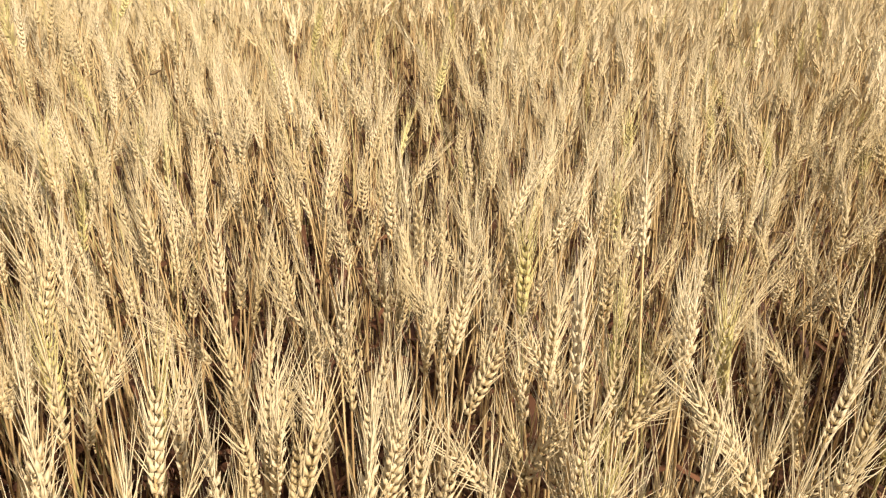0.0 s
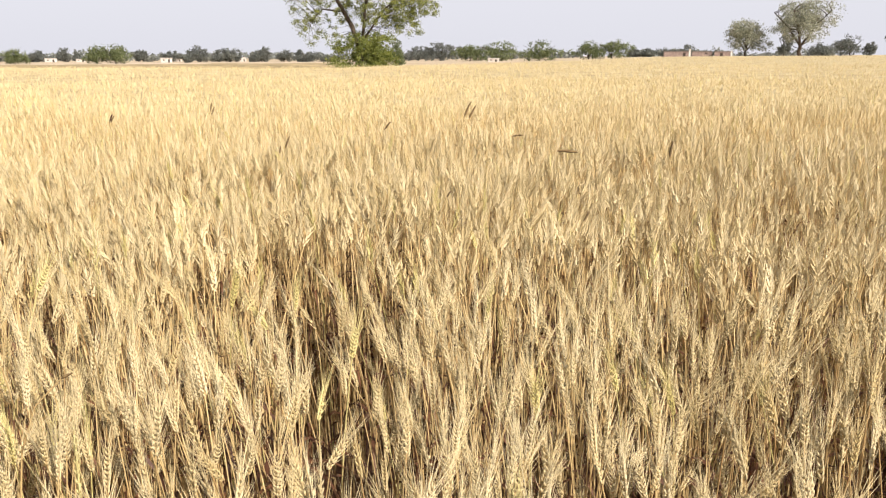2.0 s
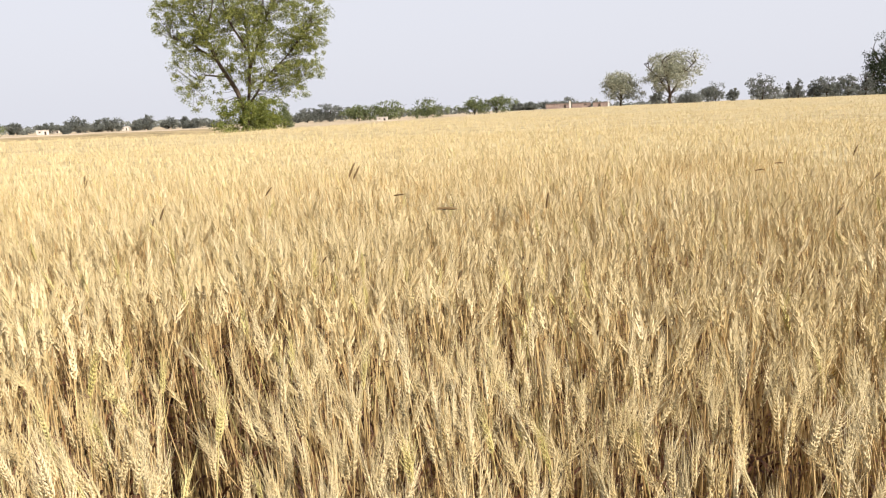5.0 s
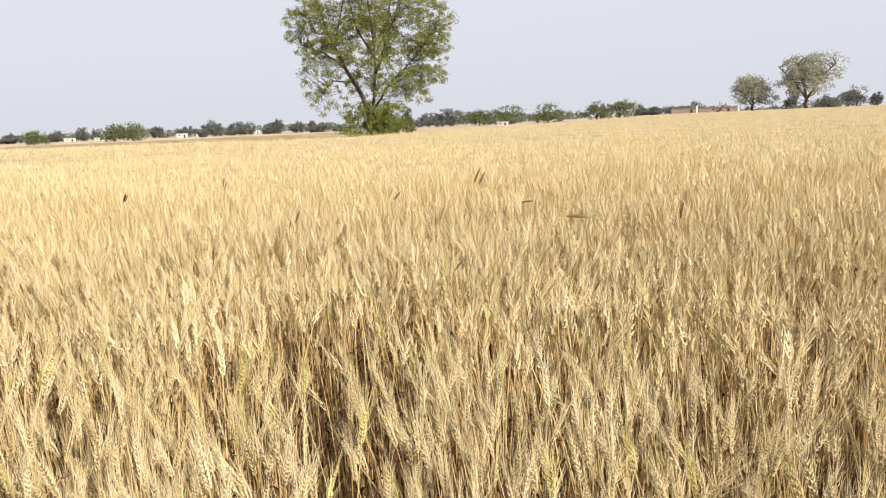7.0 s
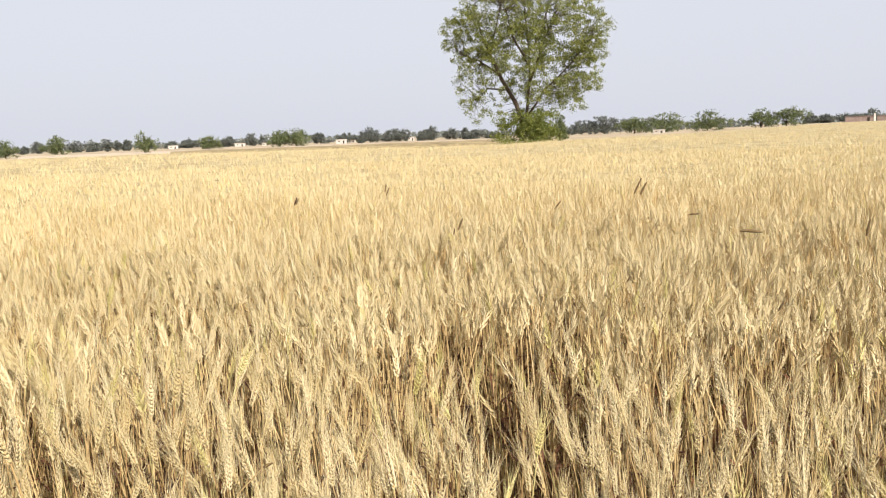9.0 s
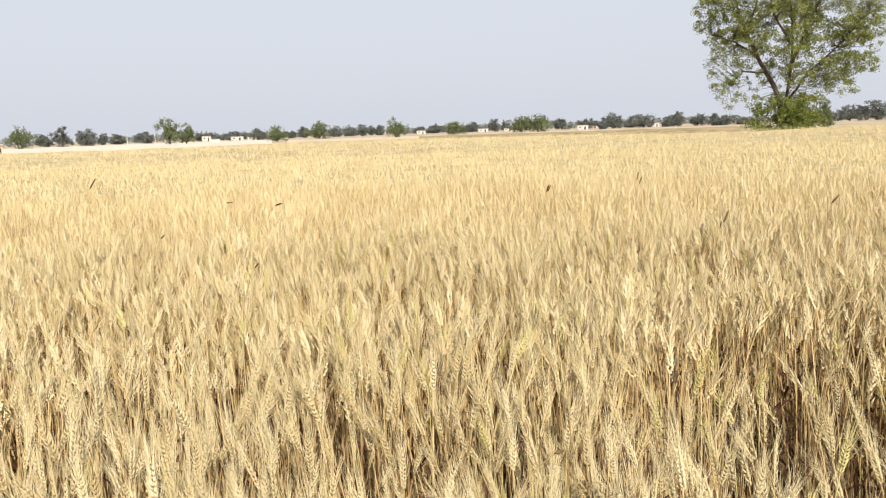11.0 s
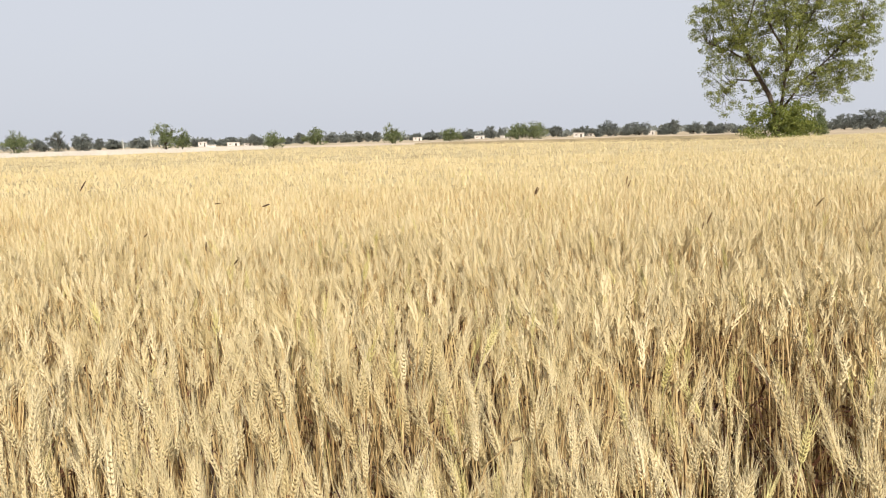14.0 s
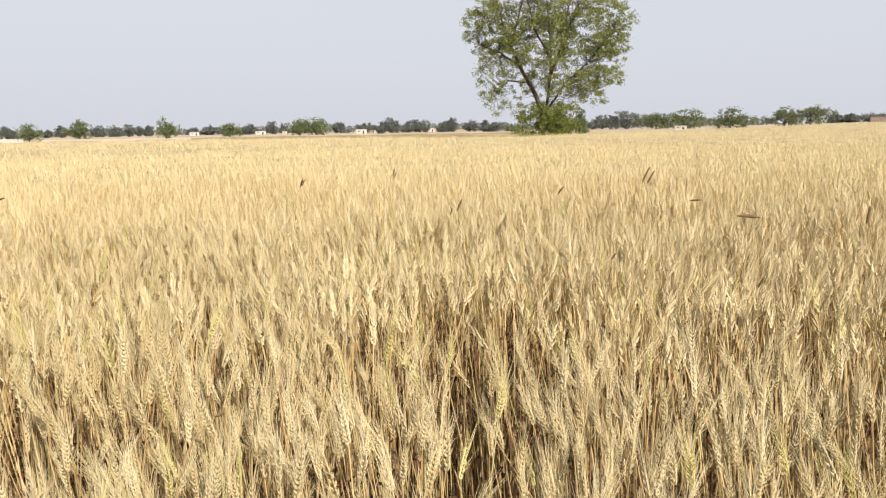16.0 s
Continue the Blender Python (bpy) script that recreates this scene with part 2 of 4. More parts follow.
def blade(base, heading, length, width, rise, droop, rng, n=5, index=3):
    """A dry, twisted, drooping leaf."""
    s = np.linspace(0, 1, n + 1)
    h = np.array([math.cos(heading), math.sin(heading), 0])
    P = np.asarray(base) + (s * length)[:, None] * h * 0.6 + np.outer(rise * length * s - droop * length * s ** 2, (0, 0, 1))
    tw = heading + np.pi / 2 + rng.uniform(-1.5, 1.5) * s
    W = np.stack([np.cos(tw), np.sin(tw), 0.3 * np.sin(3 * s)], 1) * (width * (1 - s ** 2) + 0.0006)[:, None] / 2
    V = np.concatenate([P - W, P + W])
    F = []
    for i in range(n):
        F += [(i, i + 1, n + 2 + i), (i, n + 2 + i, n + 1 + i)]
    return V, F, index


EAR_BEND = [0.05, 0.12, 0.2, 0.08, 0.3, 0.15, 0.4, 0.1, 0.22, 0.6, 0.18, 0.06]


def stalk_pieces(rng, detail, nod, height=0.93):
    """Stem, ear, awns and leaves of one stalk that stands at the origin: four lists of pieces."""
    ear_len = rng.uniform(0.058, 0.078)
    z0 = height - ear_len
    ear, awn, stem, leaf = [], [], [], []
    if detail == 0:
        n = 9
        EV = [(0.0, 0.0, z0 + ear_len * 0.9 * i / (n - 1) - 0.004) for i in range(n)]     # the rachis, to which all husks are joined
        EF = []
        for i in range(n):
            s = i / (n - 1)
            w = 0.6 + 0.5 * math.sin(math.pi * min(1, s * 0.85 + 0.18))
            for k, (dx, dy) in enumerate(((1, 0), (-1, 0), (0, 1 if i % 2 else -1))):
                z = z0 + ear_len * (s * 0.9 + (0.045 if k == 1 else 0.02 if k == 2 else 0))
                out = np.array([dx, dy, 0.0])
                c = out * (0.0042 if k < 2 else 0.0030) * w + (0, 0, z)
                ax = out * 0.42 + (0, 0, 1)
                v, f = spikelet(c, ax, np.cross(ax / np.linalg.norm(ax), out) if k < 2 else np.array([1.0, 0, 0]), 0.0142, 0.0027 * w, 0.0025 * w)
                b0 = len(EV) - 1
                EV += [tuple(p) for p in v[1:]]
                EF += [tuple(i if q == 0 else b0 + q for q in t) for t in f]
                if k == 0 and i < n - 1:
                    EF.append((i, i + 1, b0 + 1))
                if k < 2 or i % 2 == 0:
                    ln = rng.uniform(0.045, 0.085) * (0.8 + 0.3 * s)
                    spread = rng.uniform(0.12, 0.42) * (1.15 - 0.6 * s)
                    a = rng.uniform(-0.7, 0.7) + math.atan2(dy, dx)
                    tip = c + np.array([math.cos(a) * spread, math.sin(a) * spread, 1.0]) * ln
                    v, f = needle(c + (0, 0, 0.008), tip, 0.00062)
                    awn.append((v, f, 1))
        ear.append((EV, EF, 0))
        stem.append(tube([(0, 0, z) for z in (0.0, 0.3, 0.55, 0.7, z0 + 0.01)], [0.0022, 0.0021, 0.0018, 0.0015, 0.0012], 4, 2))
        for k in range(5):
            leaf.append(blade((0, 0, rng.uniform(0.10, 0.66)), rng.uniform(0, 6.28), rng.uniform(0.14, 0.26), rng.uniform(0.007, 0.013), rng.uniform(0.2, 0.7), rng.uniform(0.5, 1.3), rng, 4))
    elif detail == 1:
        for i in range(14):
            s, side = i / 13, (1 if i % 2 else -1)
            w = 0.6 + 0.5 * math.sin(math.pi * min(1, s * 0.85 + 0.18))
            out = np.array([side * 0.9, 0.75 * (i % 3 - 1), 0])
            c = out * 0.0036 * w + (0, 0, z0 + ear_len * 0.88 * s)
            v, f = needle(c, c + (out * 0.0065 + (0, 0, 0.0175)) * (0.85 + 0.3 * w), 0.0037 * w)
            ear.append((v, f, 0))
        for i in range(9):
            s = rng.uniform(0.1, 1.0)
            a, spread, ln = rng.uniform(0, 6.28), rng.uniform(0.1, 0.42), rng.uniform(0.045, 0.085)
            c = np.array([0, 0, z0 + ear_len * s])
            tip = c + np.array([math.cos(a) * spread, math.sin(a) * spread, 1]) * ln
            q = np.array([-math.sin(a), math.cos(a), 0]) * 0.0009
            awn.append(([c - q, c + q, tip], [(0, 1, 2)], 1))
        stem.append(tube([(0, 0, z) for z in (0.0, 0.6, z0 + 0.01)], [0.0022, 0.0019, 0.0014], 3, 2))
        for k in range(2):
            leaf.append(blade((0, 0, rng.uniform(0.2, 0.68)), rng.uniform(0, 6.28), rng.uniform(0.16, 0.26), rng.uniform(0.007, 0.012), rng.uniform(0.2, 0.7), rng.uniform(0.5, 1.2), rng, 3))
    else:
        n = {2: 4, 3: 2, 4: 1}[detail]
        for i in range(n):
            side = 1 if i % 2 else -1
            out = np.array([side * 0.8, 0.7 * (i % 3 - 1), 0])
            c = out * 0.0026 + (0, 0, z0 + ear_len * 0.8 * i / n)
            v, f = needle(c, c + out * 0.0045 + (0, 0, ear_len * (2.0 if n > 2 else 1.5) / n), 0.0038 + 0.0005 * (4 - n))
            ear.append((v, f, 0))
        for i in range({2: 5, 3: 2, 4: 1}[detail]):
            a, spread, ln = rng.uniform(0, 6.28), rng.uniform(0.1, 0.45), rng.uniform(0.045, 0.075)
            c = np.array([0, 0, z0 + ear_len * rng.uniform(0.3, 1.0)])
            tip = c + np.array([math.cos(a) * spread, math.sin(a) * spread, 1]) * ln
            q = np.array([-math.sin(a), math.cos(a), 0]) * (0.0012 if detail == 2 else 0.0022)
            awn.append(([c - q, c + q, tip], [(0, 1, 2)], 1))
        if detail == 2:
            stem.append(tube([(0, 0, 0.0), (0, 0, z0 + 0.01)], [0.0022, 0.0016], 3, 2))

    def bent(pieces):
        out = []
        for v, f, i in pieces:
            v = np.array(v, dtype=float)
            over = np.clip((v[:, 2] - z0 + 0.05) / 0.05, 0, 1) * nod
            h = v[:, 2] - z0 + 0.03
            up = h > 0
            x, z = v[:, 0].copy(), v[:, 2].copy()
            v[:, 0] = np.where(up, x * np.cos(over) + h * np.sin(over), x)
            v[:, 2] = np.where(up, z0 - 0.03 + h * np.cos(over) - x * np.sin(over), z)
            out.append((v, f, i))
        return out

    return bent(stem), bent(ear), bent(awn), leaf


def crop_places(rng, r0, r1, density, az0=-180.0, az1=180.0):
    """Random places for stalks in a ring, with thin and dense patches, inside the field."""
    area = 0.5 * radians(az1 - az0) * (r1 * r1 - r0 * r0)
    n = int(area * density)
    r = np.sqrt(rng.uniform(r0 * r0, r1 * r1, n))
    az = rng.uniform(az0, az1, n)
    x, y = -r * np.sin(np.radians(az)), r * np.cos(np.radians(az))
    keep = (y > FRONT) & (r < field_edge(az)) & (np.abs(az) < 100)
    thin = hills(x, y, 0.16, 2.0) + 0.7 * hills(x, y, 0.45, 5.0)
    keep &= rng.uniform(-1.0, 0.4, n) < 1.7 * thin + 0.64
    for gx, gy, gr in GAPS:
        keep &= ((x - gx) / gr) ** 2 + ((y - gy) / (1.7 * gr)) ** 2 > rng.uniform(0.5, 1.2, n)
    return x[keep], y[keep]


GAPS = [(0.31, 0.94, 0.09), (0.35, 0.80, 0.09), (0.46, 0.86, 0.08), (-0.24, 0.80, 0.06), (-0.14, 1.31, 0.06), (-2.07, 1.76, 0.08), (-2.42, 3.39, 0.10), (-0.45, 2.50, 0.10), (-0.65, 1.80, 0.08), (0.22, 2.19, 0.09), (1.04, 1.78, 0.09), (-0.17, 2.32, 0.10), (-0.29, 2.08, 0.13), (-0.15, 1.67, 0.07), (-0.55, 1.61, 0.07), (0.26, 1.80, 0.09), (-0.28, 1.99, 0.12), (-0.46, 1.92, 0.09), (1.29, 3.02, 0.13), (0.70, 1.55, 0.09), (0.22, 1.74, 0.07), (-1.90, 1.60, 0.09), (-2.29, 1.93, 0.07), (-1.26, 2.41, 0.12), (-1.74, 2.76, 0.09), (-0.40, 1.16, 0.07), (-0.13, 1.12, 0.06), (-0.23, 0.65, 0.09), (-0.39, 2.21, 0.10), (0.25, 0.82, 0.06), (-0.95, 1.42, 0.09), (-0.27, 2.02, 0.12), (-0.55, 1.59, 0.09), (-1.24, 2.31, 0.13), (0.52, 2.04, 0.09), (-0.16, 1.37, 0.07), (-0.93, 1.33, 0.10), (-0.88, 1.50, 0.10), (-0.99, 1.25, 0.06), (5.05, 7.65, 0.45), (4.3, 7.3, 0.3), (0.91, 4.05, 0.14)]
WEDGE = (-50.0, 74.0)                            # the side of the field that is walked along


def crop(rng, x, y, detail, widen=1.0):
    """All stalks at these places in one mesh."""
    n = len(x)
    kinds = rng.integers(0, len(EAR_BEND), n)
    parts_v, parts_f, parts_i, parts_t, base = [], [], [], [], 0
    for k, nod in enumerate(EAR_BEND):
        sel = np.where(kinds == k)[0]
        if not len(sel):
            continue
        s, e, a, lf = stalk_pieces(np.random.default_rng(100 + k), detail, nod)
        V, F, I = joined(s + e + a + lf)
        m = len(sel)
        px, py = x[sel], y[sel]
        grow = 1.0 + 0.06 * hills(px, py, 0.7, 3.0) + 0.04 * hills(px, py, 4.0, 4.0) + rng.normal(0, 0.045, m) - 0.2 * (rng.uniform(0, 1, m) < 0.22) * rng.uniform(0.3, 1.2, m)
        grow = np.clip(grow, 0.68, 1.12)
        ang = rng.uniform(0, 2 * np.pi, m)
        fat = rng.uniform(0.76, 1.08, m) * widen
        c, q = np.cos(ang) * fat, np.sin(ang) * fat
        W = np.empty((m, len(V), 3))
        W[:, :, 0] = c[:, None] * V[None, :, 0] - q[:, None] * V[None, :, 1]
        W[:, :, 1] = q[:, None] * V[None, :, 0] + c[:, None] * V[None, :, 1]
        z = V[None, :, 2] * grow[:, None]
        lx = rng.normal(0.0, 0.1, m) + 0.05 * hills(px, py, 0.6, 6.0) - 0.02
        ly = rng.normal(-0.01, 0.1, m) + 0.05 * hills(px, py, 0.6, 7.0)
        bend = 0.35 + 0.65 * z / 0.93
        W[:, :, 0] += px[:, None] + lx[:, None] * z * bend
        W[:, :, 1] += py[:, None] + ly[:, None] * z * bend
        W[:, :, 2] = z * (1 - 0.5 * (lx ** 2 + ly ** 2))[:, None] + ground_z(px, py)[:, None]
        tone = np.clip(0.5 + 0.22 * hills(px, py, 0.35, 8.0) + rng.normal(0, 0.2 if detail < 3 else 0.1, m), 0, 1)
        parts_v.append(W.reshape(-1, 3))
        parts_f.append((F[None] + (np.arange(m) * len(V))[:, None, None]).reshape(-1, 3) + base)
        idx = np.tile(I, (m, 1))
        unripe = rng.uniform(0, 1, m) < 0.02 + 0.05 * (hills(px, py, 0.9, 9.0) > 0.4)
        idx = np.where(unripe[:, None] & (idx != 3), 4, idx)
        parts_i.append(idx.ravel())
        parts_t.append(np.repeat(tone, len(V)))
        base += m * len(V)
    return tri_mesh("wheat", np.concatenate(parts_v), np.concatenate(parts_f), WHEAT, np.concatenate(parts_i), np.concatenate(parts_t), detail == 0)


SINGLE = []


def wheat_bands():
    rng = np.random.default_rng(11)
    label = "dense ripe golden bearded wheat standing in the field"
    bands = ((0.0, 1.25, 560, 0, 1.0), (1.25, 2.0, 620, 0, 1.0), (2.0, 5.0, 530, 1, 1.0), (5.0, 10.0, 410, 2, 1.04), (10.0, 22.0, 135, 3, 1.28), (22.0, 55.0, 24.0, 4, 1.7), (55.0, 135.0, 5.0, 4, 2.6))
    for r0, r1, density, detail, widen in bands:
        x, y = crop_places(rng, r0, r1, density, *WEDGE)
        if r0 == 0:                                  # the stalks of the near edge are built one by one
            order = np.argsort(np.hypot(x, y))
            SINGLE.extend(zip(x[order[:220]].tolist(), y[order[:220]].tolist()))
            x, y = x[order[220:]], y[order[220:]]
        tagged(new("wheat_crop", crop(rng, x, y, detail, widen)), label, "wheat", kind="stuff")


wheat_bands()


def wheat_sides():
    """The crop to both sides, past what is walked along."""
    rng = np.random.default_rng(12)
    for r0, r1, density, detail, widen in ((0.3, 5.0, 300, 2, 1.1), (5.0, 10.0, 90, 3, 1.5), (10.0, 80.0, 4.5, 4, 3.0)):
        xa, ya = crop_places(rng, r0, r1, density, -100, WEDGE[0])
        xb, yb = crop_places(rng, r0, r1, density, WEDGE[1], 100)
        tagged(new("wheat_crop", crop(rng, np.concatenate([xa, xb]), np.concatenate([ya, yb]), detail, widen)), "dense ripe golden bearded wheat standing in the field", "wheat", kind="stuff")


wheat_sides()


def straw_bed():
    """The matted depth of the crop further off, below the ears."""
    az = np.radians(np.linspace(-100, 100, 161))
    rr = np.concatenate([np.linspace(3.0, 16, 60), np.geomspace(16.5, 90, 60)])
    edge = field_edge(np.degrees(az))
    R = np.minimum(rr[:, None] * 1.6, edge[None] - 0.4 + 0.3 * rr[:, None] / 60)
    X, Y = -R * np.sin(az)[None], R * np.cos(az)[None]
    top = 0.57 * np.clip((R - 4.4) / 2.2, 0, 1) + 0.22 * np.clip((R - 4.5) / 7, 0, 1) + 0.06 * np.clip((R - 11) / 12, 0, 1) + 0.05 * hills(X, Y, 0.5, 12.0) + 0.03 * hills(X, Y, 2.1, 13.0)
    top[0] = 0.02
    top[-1] = 0.02
    top += ground_z(X, Y)
    Y = np.maximum(Y, FRONT)
    V = np.stack([X, Y, top], -1).reshape(-1, 3)
    n = len(az)
    i, j = np.meshgrid(np.arange(len(rr) - 1), np.arange(n - 1), indexing="ij")
    a = (i * n + j).ravel()
    F = np.concatenate([np.stack([a, a + n, a + n + 1], 1), np.stack([a, a + n + 1, a + 1], 1)])
    return tri_mesh("straw_bed", V, F, [M_SHEET])


tagged(new("straw_bed", straw_bed()), "matted dry straw in the depth of the wheat field", "straw", kind="stuff")


# ---- trees ----
def leaves(rng, centres, radii, per, size, squash=0.8, long=1.9, spread=0.5):
    """Folded leaves strewn in clumps: arrays of vertices and triangles."""
    n = len(centres) * per
    C = np.repeat(centres, per, 0) + np.clip(rng.normal(0, spread, (n, 3)), -2.2 * spread, 2.2 * spread) * np.repeat(radii, per)[:, None] * (1, 1, squash)
    d = rng.normal(0, 1, (n, 3)) + (0, 0, -0.25)
    d /= np.linalg.norm(d, axis=1)[:, None]
    w = np.cross(d, rng.normal(0, 1, (n, 3)))
    w /= np.linalg.norm(w, axis=1)[:, None] + 1e-9
    up = np.cross(d, w)
    s = (size * rng.uniform(0.6, 1.35, n))[:, None]
    V = np.stack([C - d * s * long / 2, C + w * s * 0.5 + up * s * 0.15, C + d * s * long / 2, C - w * s * 0.5 + up * s * 0.15], 1).reshape(-1, 3)
    b = np.arange(n)[:, None] * 4
    F = np.concatenate([b + (0, 1, 2), b + (0, 2, 3)], 0)
    return V, F


def lobes_fill(rng, lobes, n, hollow=0.45):
    """Clump centres in a union of ellipsoids (x, y, z, rx, ry, rz), more of them near the outside."""
    out = []
    vol = np.array([rx * ry * rz for _, _, _, rx, ry, rz in lobes]) ** 0.8
    pick = rng.choice(len(lobes), n, p=vol / vol.sum())
    for k in pick:
        x, y, z, rx, ry, rz = lobes[k]
        d = rng.normal(0, 1, 3)
        d /= np.linalg.norm(d)
        r = rng.uniform(hollow ** 3, 1) ** (1 / 3)
        out.append((x + d[0] * r * rx, y + d[1] * r * ry, z + d[2] * r * rz))
    return np.array(out)


def curve(a, b, bow, n=6):
    a, b = np.asarray(a, dtype=float), np.asarray(b, dtype=float)
    s = np.linspace(0, 1, n)[:, None]
    return a + (b - a) * s + np.asarray(bow) * (4 * s * (1 - s))


def twigs(rng, nodes, centres, r0, r1):
    """A thin crooked branch from each clump to a limb below it."""
    out = []
    for c in centres:
        cost = np.linalg.norm(nodes - c, axis=1) + 1.2 * np.clip(nodes[:, 2] - c[2] + 0.2, 0, None)
        a = nodes[np.argsort(cost)[int(rng.integers(0, 4))]]
        out.append(tube(curve(a, c, rng.normal(0, 0.07, 3) * np.linalg.norm(c - a), 4), np.linspace(r0, r1, 4), 3))
    return out


def tree(name, label, az, d, lobes, limbs, foliage, clumps, per, leaf, clump_r, seed, twig=0.03, every=1, extra=(), spread=0.5, sink=0.0):
    """A tree whose lobes and limbs are given in metres: x to the right as one looks at it, y away, z up."""
    rng = np.random.default_rng(seed)
    root = new(name)
    x, y = bearing(az, d)
    root.matrix_world = pose(x, y, float(ground_z(x, y)) - sink, 0, 0, az)
    wood, nodes = [], []
    for pts, r0, r1 in limbs:
        P = np.asarray(pts, dtype=float)
        s = np.linspace(0, 1, 7)
        k = np.linspace(0, 1, len(P))
        P = np.stack([np.interp(s, k, P[:, i]) for i in range(3)], 1)
        P[1:-1] += rng.normal(0, 0.25 * r0 + 0.02, P[1:-1].shape)
        wood.append(tube(P, np.linspace(r0, r1, 7), 7))
        fine = np.linspace(0.3, 1, 16)
        nodes.append(np.stack([np.interp(fine, np.linspace(0, 1, 7), P[:, i]) for i in range(3)], 1))
    C = lobes_fill(rng, lobes, clumps, 0.35)
    wood += twigs(rng, np.concatenate(nodes), C[::every], twig, twig * 0.25)
    V, F, _ = joined(wood)
    part("trunk", tri_mesh("trunk", V, F, [M_BARK]), root)
    V, F = leaves(rng, C, rng.uniform(0.6, 1.3, len(C)) * clump_r, per, leaf, spread=spread)
    part("crown", tri_mesh("crown", V, F, [foliage], smooth=False), root)
    for pname, plobes, pfol, pclumps, pper, pleaf, pr in extra:
        C = lobes_fill(rng, plobes, pclumps, 0.2)
        V, F = leaves(rng, C, rng.uniform(0.6, 1.3, len(C)) * pr, pper, pleaf)
        part(pname, tri_mesh(pname, V, F, [pfol], smooth=False), root)
    return tagged(root, label, "tree")


def small_tree(name, label, az, d, w, h, foliage, seed, trunk=0.3, lean=0.0, clumps=70, per=16, group="", low=False):
    """A broad, lobed crown w wide on a short forked trunk, h high."""
    rng = np.random.default_rng(seed)
    w, h = 1.2 * w, 1.06 * h
    zc = h * (0.46 if low else 0.62)
    lobes = []
    for k in range(7):
        a = rng.uniform(0, 6.28)
        rr = rng.uniform(0.1, 0.33) * w
        s = rng.uniform(0.17, 0.3)
        lobes.append((rr * math.cos(a) * 1.05, rr * math.sin(a), zc + rng.uniform(-0.17, 0.2) * h, s * w, s * w, rng.uniform(0.16, 0.26) * h))
    lobes.append((0, 0, h * 0.80, 0.25 * w, 0.25 * w, 0.2 * h))
    lobes.append((rng.uniform(-0.1, 0.1) * w, 0, h * (0.27 if low else 0.5), (0.44 if low else 0.36) * w, 0.36 * w, h * (0.3 if low else 0.2)))
    fork = h * trunk
    r = 0.035 * h
    limbs = [([(0, 0, -0.1), (lean * 0.4, 0, fork)], r, r * 0.8)]
    for k in range(4):
        a = k * 1.57 + rng.uniform(-0.4, 0.4)
        limbs.append(([(lean * 0.4, 0, fork), (0.16 * w * math.cos(a), 0.16 * w * math.sin(a), h * 0.55), (0.33 * w * math.cos(a), 0.33 * w * math.sin(a), h * 0.78)], r * 0.6, r * 0.15))
    leaf = max(0.09, 0.00095 * d)
    ob = tree(name, label, az, d, lobes, limbs, foliage, clumps, per, leaf, min(0.14 * w, 0.9), seed, r * 0.25, 4, (), 0.42)
    return tagged(ob, group=group)


# the big tree at the field's far edge: u metres to one unit of its outline
u = 74.0 / 1449


def big_tree():
    def lobe(x, z, rx, rz, y=0.0, ry=None):
        return ((x + 6) * u, y * u, z * u, rx * u, (ry or rx) * u, rz * u)

    lobes = [lobe(-95, 195, 50, 55), lobe(-85, 130, 42, 55), lobe(-88, 85, 26, 32), lobe(-40, 235, 80, 50), lobe(-60, 155, 45, 40), lobe(45, 240, 90, 50), lobe(75, 185, 70, 45),
             lobe(95, 140, 38, 42), lobe(35, 130, 62, 50), lobe(112, 200, 42, 36), lobe(105, 165, 40, 34), lobe(0, 290, 100, 42, 0), lobe(20, 105, 40, 30), lobe(70, 95, 34, 28), lobe(-5, 180, 70, 50, 40, 60), lobe(-10, 180, 60, 50, -45, 50), lobe(-50, 70, 24, 18), lobe(-28, 100, 24, 28), lobe(-112, 208, 34, 42), lobe(110, 118, 28, 24), lobe(80, 84, 28, 20)]
    def limb(r0, r1, *pts):
        return [(x * u, y * u, z * u) for x, y, z in pts], r0, r1

    limbs = [limb(0.27, 0.06, (2, 0, -4), (4, 0, 50), (-19, 0, 101), (-48, 0, 149), (-60, 5, 187), (-80, 8, 250)),
             limb(0.17, 0.05, (4, 0, 22), (9, 0, 65), (12, 0, 112), (15, 10, 174), (5, 0, 265)),
             limb(0.12, 0.04, (12, 0, 110), (32, -10, 165), (62, 0, 235)),
             limb(0.11, 0.03, (9, 0, 62), (38, 10, 104), (84, 0, 145), (122, 0, 195)),
             limb(0.12, 0.03, (-40, 0, 137), (-72, 0, 158), (-108, 0, 172)),
             limb(0.10, 0.02, (-25, 0, 108), (-58, 0, 112), (-84, 0, 86)),
             limb(0.12, 0.03, (-54, 0, 165), (-40, -15, 215), (-32, 0, 255)),
             limb(0.12, 0.03, (15, 10, 174), (38, 45, 212), (48, 60, 250)),
             limb(0.12, 0.03, (13, 0, 145), (-15, -40, 198), (-25, -55, 240))]
    bush = [lobe(15, 25, 36, 26), lobe(-20, 18, 30, 20), lobe(25, 42, 28, 20), lobe(-5, 45, 22, 18), lobe(-45, 22, 16, 10), lobe(0, 60, 26, 18), lobe(30, 62, 24, 16), lobe(-35, 50, 18, 14), lobe(42, 22, 24, 22)]
    return tree("big_tree", "tall green leafy tree with forked trunk and bushy foot", 7.17, 74.0, lobes, limbs, M_LEAF_BIG, 1700, 62, 0.070, 0.36, 5, 0.026, 2,
                [("foot_bush", bush, M_LEAF_BUSH, 300, 60, 0.085, 0.42)], 0.5, 0.2)


